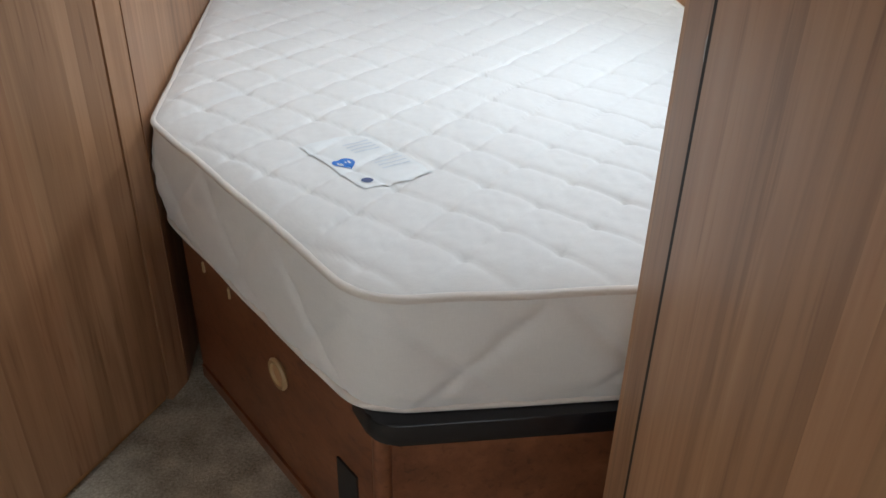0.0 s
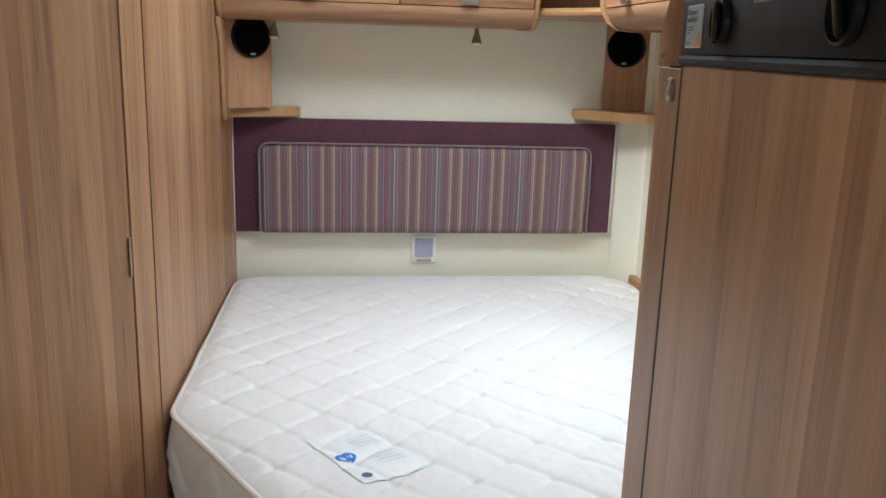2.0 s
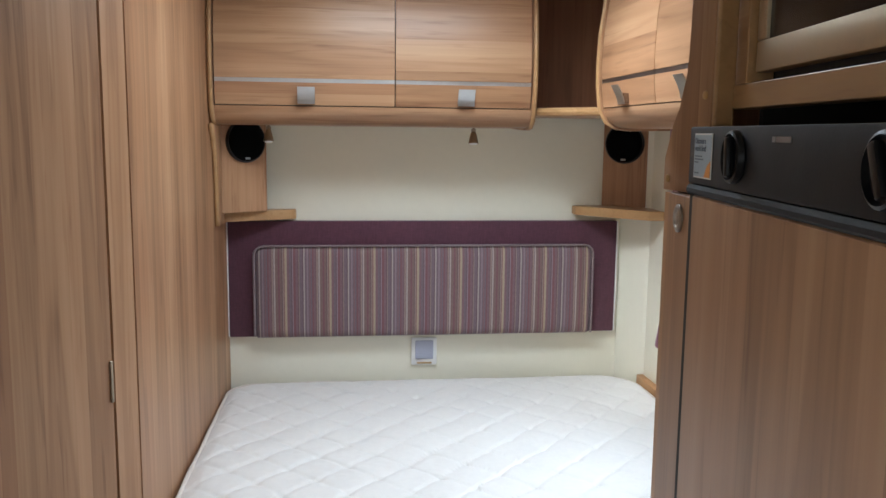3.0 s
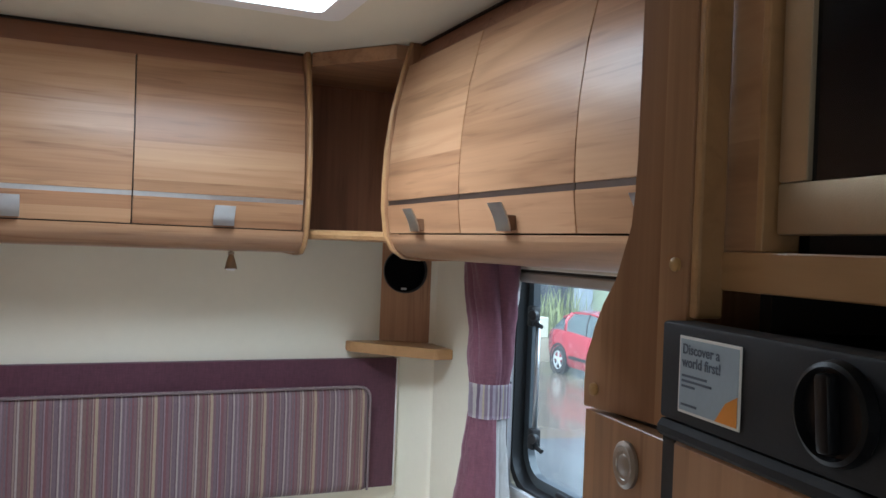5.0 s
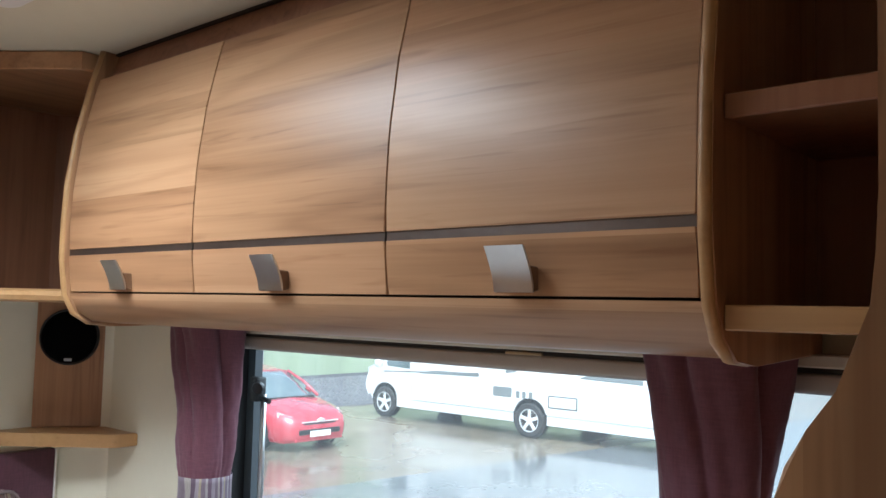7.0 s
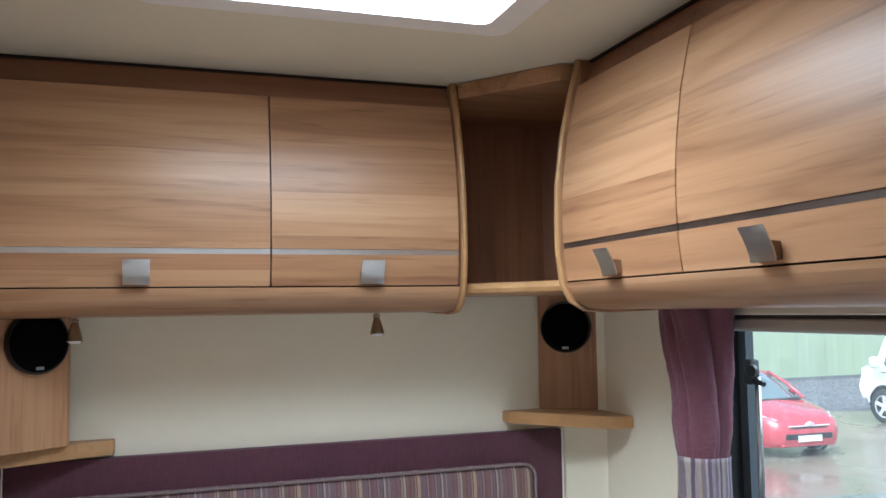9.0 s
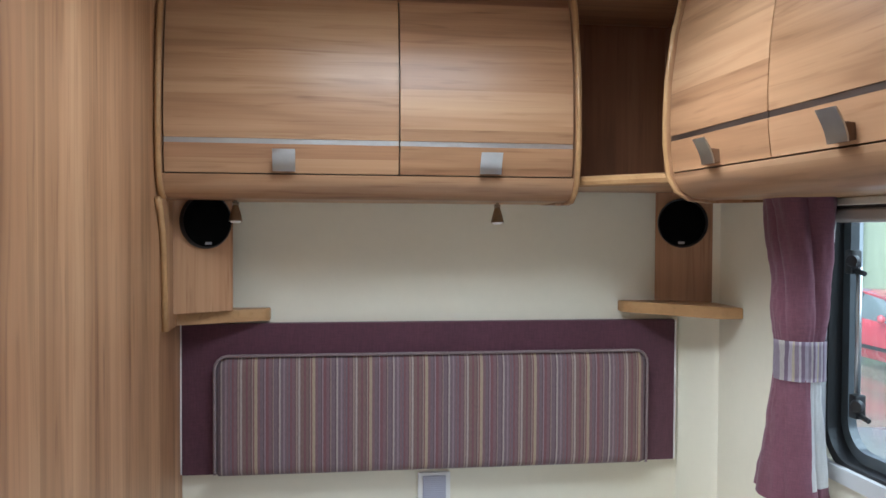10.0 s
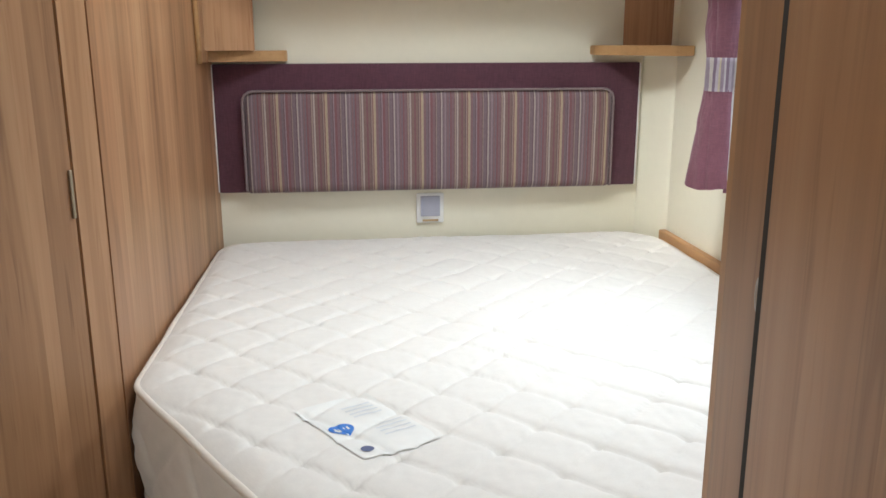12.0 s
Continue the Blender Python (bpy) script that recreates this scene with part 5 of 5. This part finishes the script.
def red_car():
    """A small hatchback; its nose points to lower y."""
    cx, yf = 9.28, 10.80
    t = thing("car", (cx, yf + 2.1, GZ), "wet bright red five-door hatchback parked in the yard", "car")
    def sec(d, half, low, belt, sill=0.92):
        y = yf + d
        w = half
        return [(cx - w * 0.90, y, GZ + low), (cx - w * sill * 1.06, y, GZ + low + 0.10), (cx - w, y, GZ + low + 0.32 * (belt - low) + 0.08), (cx - w * 0.985, y, GZ + belt - 0.12), (cx - w * 0.93, y, GZ + belt - 0.02),
                (cx - w * 0.75, y, GZ + belt + 0.015), (cx, y, GZ + belt + 0.045), (cx + w * 0.75, y, GZ + belt + 0.015),
                (cx + w * 0.93, y, GZ + belt - 0.02), (cx + w * 0.985, y, GZ + belt - 0.12), (cx + w, y, GZ + low + 0.32 * (belt - low) + 0.08), (cx + w * sill * 1.06, y, GZ + low + 0.10), (cx + w * 0.90, y, GZ + low)]
    body = loft([sec(0.0, 0.60, 0.24, 0.56), sec(0.06, 0.70, 0.20, 0.64), sec(0.22, 0.80, 0.18, 0.71), sec(0.5, 0.865, 0.18, 0.79), sec(0.9, 0.885, 0.19, 0.87), sec(1.25, 0.885, 0.2, 0.93),
                 sec(2.0, 0.885, 0.2, 0.95), sec(3.0, 0.885, 0.2, 0.99), sec(3.7, 0.87, 0.22, 1.0), sec(4.1, 0.80, 0.26, 0.96), sec(4.25, 0.70, 0.32, 0.85)])
    bd = part("body", body, car_red, t, "glossy red bodywork", 50)
    def cab(d, half, top, base):
        y = yf + d
        return [(cx - half * 1.0, y, GZ + base), (cx - half * 0.93, y, GZ + base + (top - base) * 0.55), (cx - half * 0.80, y, GZ + top - 0.04), (cx - half * 0.5, y, GZ + top), (cx + half * 0.5, y, GZ + top),
                (cx + half * 0.80, y, GZ + top - 0.04), (cx + half * 0.93, y, GZ + base + (top - base) * 0.55), (cx + half, y, GZ + base)]
    glass = loft([cab(1.02, 0.74, 0.93, 0.88), cab(1.45, 0.80, 1.18, 0.9), cab(1.9, 0.81, 1.40, 0.92), cab(2.5, 0.81, 1.47, 0.93), cab(3.2, 0.80, 1.44, 0.95), cab(3.8, 0.76, 1.27, 0.96), cab(4.12, 0.70, 1.02, 0.95)])
    part("glasshouse", glass, vehicle_glass, t, "dark tinted windows and windscreen", 50)
    roof = loft([[(cx + (x - cx) * 1.0, y, z + 0.012) for x, y, z in cab(d, h, top, top - 0.06)[2:6]] + [(cx + (x - cx), y, z - 0.03) for x, y, z in cab(d, h, top, top - 0.06)[5:1:-1]] for d, h, top in ((1.88, 0.83, 1.395), (2.5, 0.83, 1.47), (3.2, 0.82, 1.445), (3.75, 0.78, 1.30))])
    part("roof", roof, car_red, t, "glossy red roof", 50)
    for sx in (-1, 1):
        def rail(pts, r, nm, mat=car_red):
            part(nm, tube([(cx + sx * a, yf + d, GZ + z) for a, d, z in pts], r, 8), mat, t, "", True)
        rail([(0.76, 1.0, 0.93), (0.72, 1.45, 1.19), (0.655, 1.9, 1.372)], 0.032, "windscreen_pillar")
        rail([(0.79, 2.45, 0.94), (0.755, 2.48, 1.2), (0.66, 2.52, 1.41)], 0.028, "door_pillar", black_plastic)
        rail([(0.79, 3.35, 0.97), (0.74, 3.40, 1.2), (0.64, 3.30, 1.385)], 0.040, "rear_pillar")
        part("headlight", loft([[(cx + sx * a, yf + d, GZ + z) for a, d, z in q] for q in (((0.42, 0.045, 0.585), (0.42, 0.055, 0.635), (0.42, 0.12, 0.635), (0.42, 0.12, 0.585)), ((0.62, 0.10, 0.60), (0.62, 0.13, 0.68), (0.62, 0.22, 0.68), (0.62, 0.2, 0.60)), ((0.80, 0.32, 0.66), (0.79, 0.36, 0.745), (0.75, 0.42, 0.745), (0.75, 0.36, 0.66)))]), lamp_glass, t, "clear swept-back headlight", 40)
        m = lathe([(0.0, 0.0), (0.06, 0.02), (0.085, 0.08), (0.07, 0.13), (0.0, 0.15)], (cx + sx * 0.88, yf + 1.52, GZ + 1.0), (sx, 0.15, 0.05), 16)
        part("wing_mirror", m, car_red, t, "red wing mirror", True)
        part("side_moulding", box((cx + sx * 0.90 - 0.012, yf + 1.35, GZ + 0.40), (cx + sx * 0.90 + 0.012, yf + 3.0, GZ + 0.47), 0.008), black_plastic, t, "black side moulding")
        for d in (0.86, 3.47):
            wheel(t, cx + sx * 0.905, yf + d, 0.315, 0.20, sx)
            # black ring on the solid body, for the shaded gap round the wheel
            part("wheel_arch", lathe([(0.33, 0.0), (0.375, 0.0), (0.375, 0.012), (0.33, 0.012)], (cx + sx * 0.890, yf + d, GZ + 0.32), (sx, 0, 0), 32, None, False), black_plastic, t, "black piece standing in for the wheel arch's shaded gap")
    part("grille", box((cx - 0.52, yf - 0.018, GZ + 0.33), (cx + 0.52, yf + 0.10, GZ + 0.43), 0.02), black_plastic, t, "black lower grille")
    part("upper_grille", box((cx - 0.40, yf - 0.006, GZ + 0.515), (cx + 0.40, yf + 0.06, GZ + 0.545), 0.008), black_plastic, t)
    part("chrome_bar", box((cx - 0.46, yf - 0.012, GZ + 0.555), (cx + 0.46, yf + 0.05, GZ + 0.575), 0.006), alloy, t, "thin chrome bar")
    em = bmesh.new()
    for k in range(2):
        tube([(cx - 0.09, yf - 0.02, GZ + 0.56 + k * 0.035), (cx, yf - 0.025, GZ + 0.60 + k * 0.035), (cx + 0.09, yf - 0.02, GZ + 0.56 + k * 0.035)], 0.012, 6, bm=em)
    part("emblem", em, alloy, t, "plain chrome emblem")
    part("number_plate", box((cx - 0.26, yf - 0.032, GZ + 0.29), (cx + 0.26, yf - 0.018, GZ + 0.40), 0.005), plate_white, t, "white number plate")
    part("bumper_lip", box((cx - 0.6, yf + 0.0, GZ + 0.20), (cx + 0.6, yf + 0.2, GZ + 0.27), 0.03), car_red, t)
    part("wiper_cowl", box((cx - 0.68, yf + 0.98, GZ + 0.90), (cx + 0.68, yf + 1.10, GZ + 0.94), 0.01), black_plastic, t)

    t.scale, t.rotation_euler.z = (0.75, 0.79, 0.79), -0.046
    t.location = (8.66 + 2.1 * 0.79 * 0.046, 10.577 + 2.1 * 0.79, GZ)


red_car()


def motorhome():
    """A coachbuilt motorhome; its cab points to higher y, its side faces the caravan."""
    x0, x1 = 12.2, 14.5
    t = thing("motorhome", ((x0 + x1) / 2, 10.0, GZ), "long white coachbuilt motorhome parked in the yard", "motorhome")
    yr, yc = 6.2, 11.55
    side = rounded([(yr, GZ + 0.42), (yc + 0.3, GZ + 0.42), (yc + 0.3, GZ + 2.0), (yc + 0.75, GZ + 2.05), (yc + 0.35, GZ + 2.72), (yr, GZ + 2.80)], [0.12, 0.05, 0.05, 0.2, 0.35, 0.25], 6)
    part("body", prism(side, x0, x1, lambda y, z, x: (x, y, z), 0.06, 3), van_white, t, "glossy white coachbuilt body", 40)
    cab = rounded([(yc + 0.2, GZ + 0.36), (yc + 1.50, GZ + 0.34), (yc + 1.62, GZ + 0.60), (yc + 1.54, GZ + 0.88), (yc + 1.22, GZ + 1.06), (yc + 0.72, GZ + 2.02), (yc + 0.2, GZ + 2.06)], [0.02, 0.12, 0.15, 0.25, 0.25, 0.2, 0.02], 6)
    part("cab", prism(cab, x0 + 0.10, x1 - 0.10, lambda y, z, x: (x, y, z), 0.09, 3), van_white, t, "white van cab", 40)
    wind = [(yc + 1.20, GZ + 1.09), (yc + 0.77, GZ + 1.96), (yc + 0.80, GZ + 2.0), (yc + 1.26, GZ + 1.10)]
    part("windscreen", prism(wind, x0 + 0.22, x1 - 0.22, lambda y, z, x: (x, y, z), 0.005, 1), vehicle_glass, t, "dark windscreen")
    def panel(nm, pts, mat, proud=0.012, xs=None, label="", parent=None):
        xx = x0 if xs is None else xs
        return part(nm, prism(pts, xx - proud, xx + 0.02, lambda y, z, x: (x, y, z), 0.004, 1), mat, parent or t, label)
    def rect(y0, y1, z0, z1, r=0.04):
        return rounded([(y0, GZ + z0), (y1, GZ + z0), (y1, GZ + z1), (y0, GZ + z1)], [r] * 4, 4)
    panel("cab_window", rounded([(yc + 0.36, GZ + 0.99), (yc + 1.04, GZ + 1.02), (yc + 0.72, GZ + 1.74), (yc + 0.36, GZ + 1.80)], [0.05] * 4, 4), vehicle_glass, 0.012, x0 + 0.10, "dark cab side window")
    for y0, y1, z0, z1 in ((10.5, 11.35, 1.22, 1.75), (8.2, 9.25, 1.2, 1.7)):
        w = panel("window", rect(y0, y1, z0, z1, 0.08), vehicle_glass, 0.03, None, "dark tinted side window")
    part("door", prism(rect(9.55, 10.15, 0.45, 2.35, 0.06), x0 - 0.008, x0 + 0.02, lambda y, z, x: (x, y, z), 0.003, 1), van_white, t, "white entrance door")
    panel("door_window", rect(9.68, 10.02, 1.25, 1.75, 0.06), vehicle_glass, 0.02, None, "dark door window")
    panel("fridge_vent", rect(9.42, 9.82, 0.66, 0.83, 0.02), vent_grey, 0.014, None, "grey side vent")
    panel("hatch_frame", rect(8.08, 8.66, 0.54, 0.76, 0.02), vent_grey, 0.008, None, "grey hatch outline")
    panel("hatch", rect(8.11, 8.63, 0.565, 0.735, 0.015), van_white, 0.012, None, "white service hatch")
    for y in (8.98, 9.12, 9.25):
        panel("socket_cover", rect(y, y + 0.07, 0.66, 0.78, 0.01), vent_grey, 0.012, None, "small grey socket cover")
    panel("stripe", rounded([(10.0, GZ + 0.965), (11.6, GZ + 0.93), (11.6, GZ + 0.96), (11.2, GZ + 1.01), (10.0, GZ + 1.03)], [0.01] * 5, 2), vent_grey, 0.006, None, "grey-green side stripe")
    panel("stripe", rounded([(6.9, GZ + 1.05), (8.1, GZ + 1.08), (7.8, GZ + 1.16), (6.9, GZ + 1.13)], [0.01] * 4, 2), vent_grey, 0.006, None, "grey-green side stripe")
    panel("stripe", rounded([(10.0, GZ + 1.02), (12.55, GZ + 0.90), (12.55, GZ + 0.925), (10.0, GZ + 1.045)], [0.005] * 4, 2), vent_grey, 0.007, None, "thin dark side stripe")
    panel("stripe", rounded([(10.0, GZ + 1.00), (9.35, GZ + 1.10), (9.0, GZ + 1.30), (8.9, GZ + 1.70), (9.2, GZ + 1.70), (9.5, GZ + 1.25)], [0.02] * 6, 2), vent_grey, 0.007, None, "swept dark side graphic")
    for y in (yc + 0.30,):
        panel("pillar_line", rect(y, y + 0.015, 1.0, 1.9, 0.005), vent_grey, 0.004, None, "dark body joint")
    part("skirt", box((x0 + 0.02, yr + 0.15, GZ + 0.24), (x0 + 0.06, yc + 0.66, GZ + 0.44), 0.01, 1), van_white, t, "white lower skirt")
    part("underframe", box((x0 + 0.35, yr + 0.4, GZ + 0.22), (x1 - 0.35, yc + 1.4, GZ + 0.44), 0.02, 1), black_plastic, t, "dark chassis")
    mm = lathe([(0.0, 0.0), (0.07, 0.02), (0.09, 0.10), (0.07, 0.2), (0.0, 0.22)], (x0 - 0.12, yc + 1.02, GZ + 0.98), (0, 0.1, 1), 14)
    part("wing_mirror", mm, van_white, t, "white wing mirror", True)
    part("headlight", loft([[(x0 + a, yc + d, GZ + z) for a, d, z in q] for q in (((0.12, 1.30, 0.86), (0.12, 1.40, 1.02), (0.3, 1.42, 1.02), (0.3, 1.38, 0.86)), ((0.10, 1.52, 0.80), (0.10, 1.56, 0.95), (0.3, 1.65, 0.97), (0.3, 1.68, 0.82)))]), lamp_glass, t, "clear headlight")
    for y in (12.60, 9.03):
        for xx, f in ((x0 + (0.07 if y > 10 else -0.03), -1), (x1 - (0.07 if y > 10 else -0.03), 1)):
            wheel(t, xx, y, 0.30, 0.22, f)
            # bodywork has no opening here: a black disc replaces the arch's shade
            part("wheel_arch", lathe([(0.0, 0.0), (0.345, 0.0), (0.345, 0.012), (0.0, 0.012)], (xx - f * 0.042, y, GZ + 0.335), (f, 0, 0), 32), black_plastic, t, "black piece standing in for the wheel arch's shaded gap")
    t.location.y += 0.16


vent_grey = plain("vehicle_grey", (0.16, 0.18, 0.185), 0.5, 0, 0.05)
motorhome()
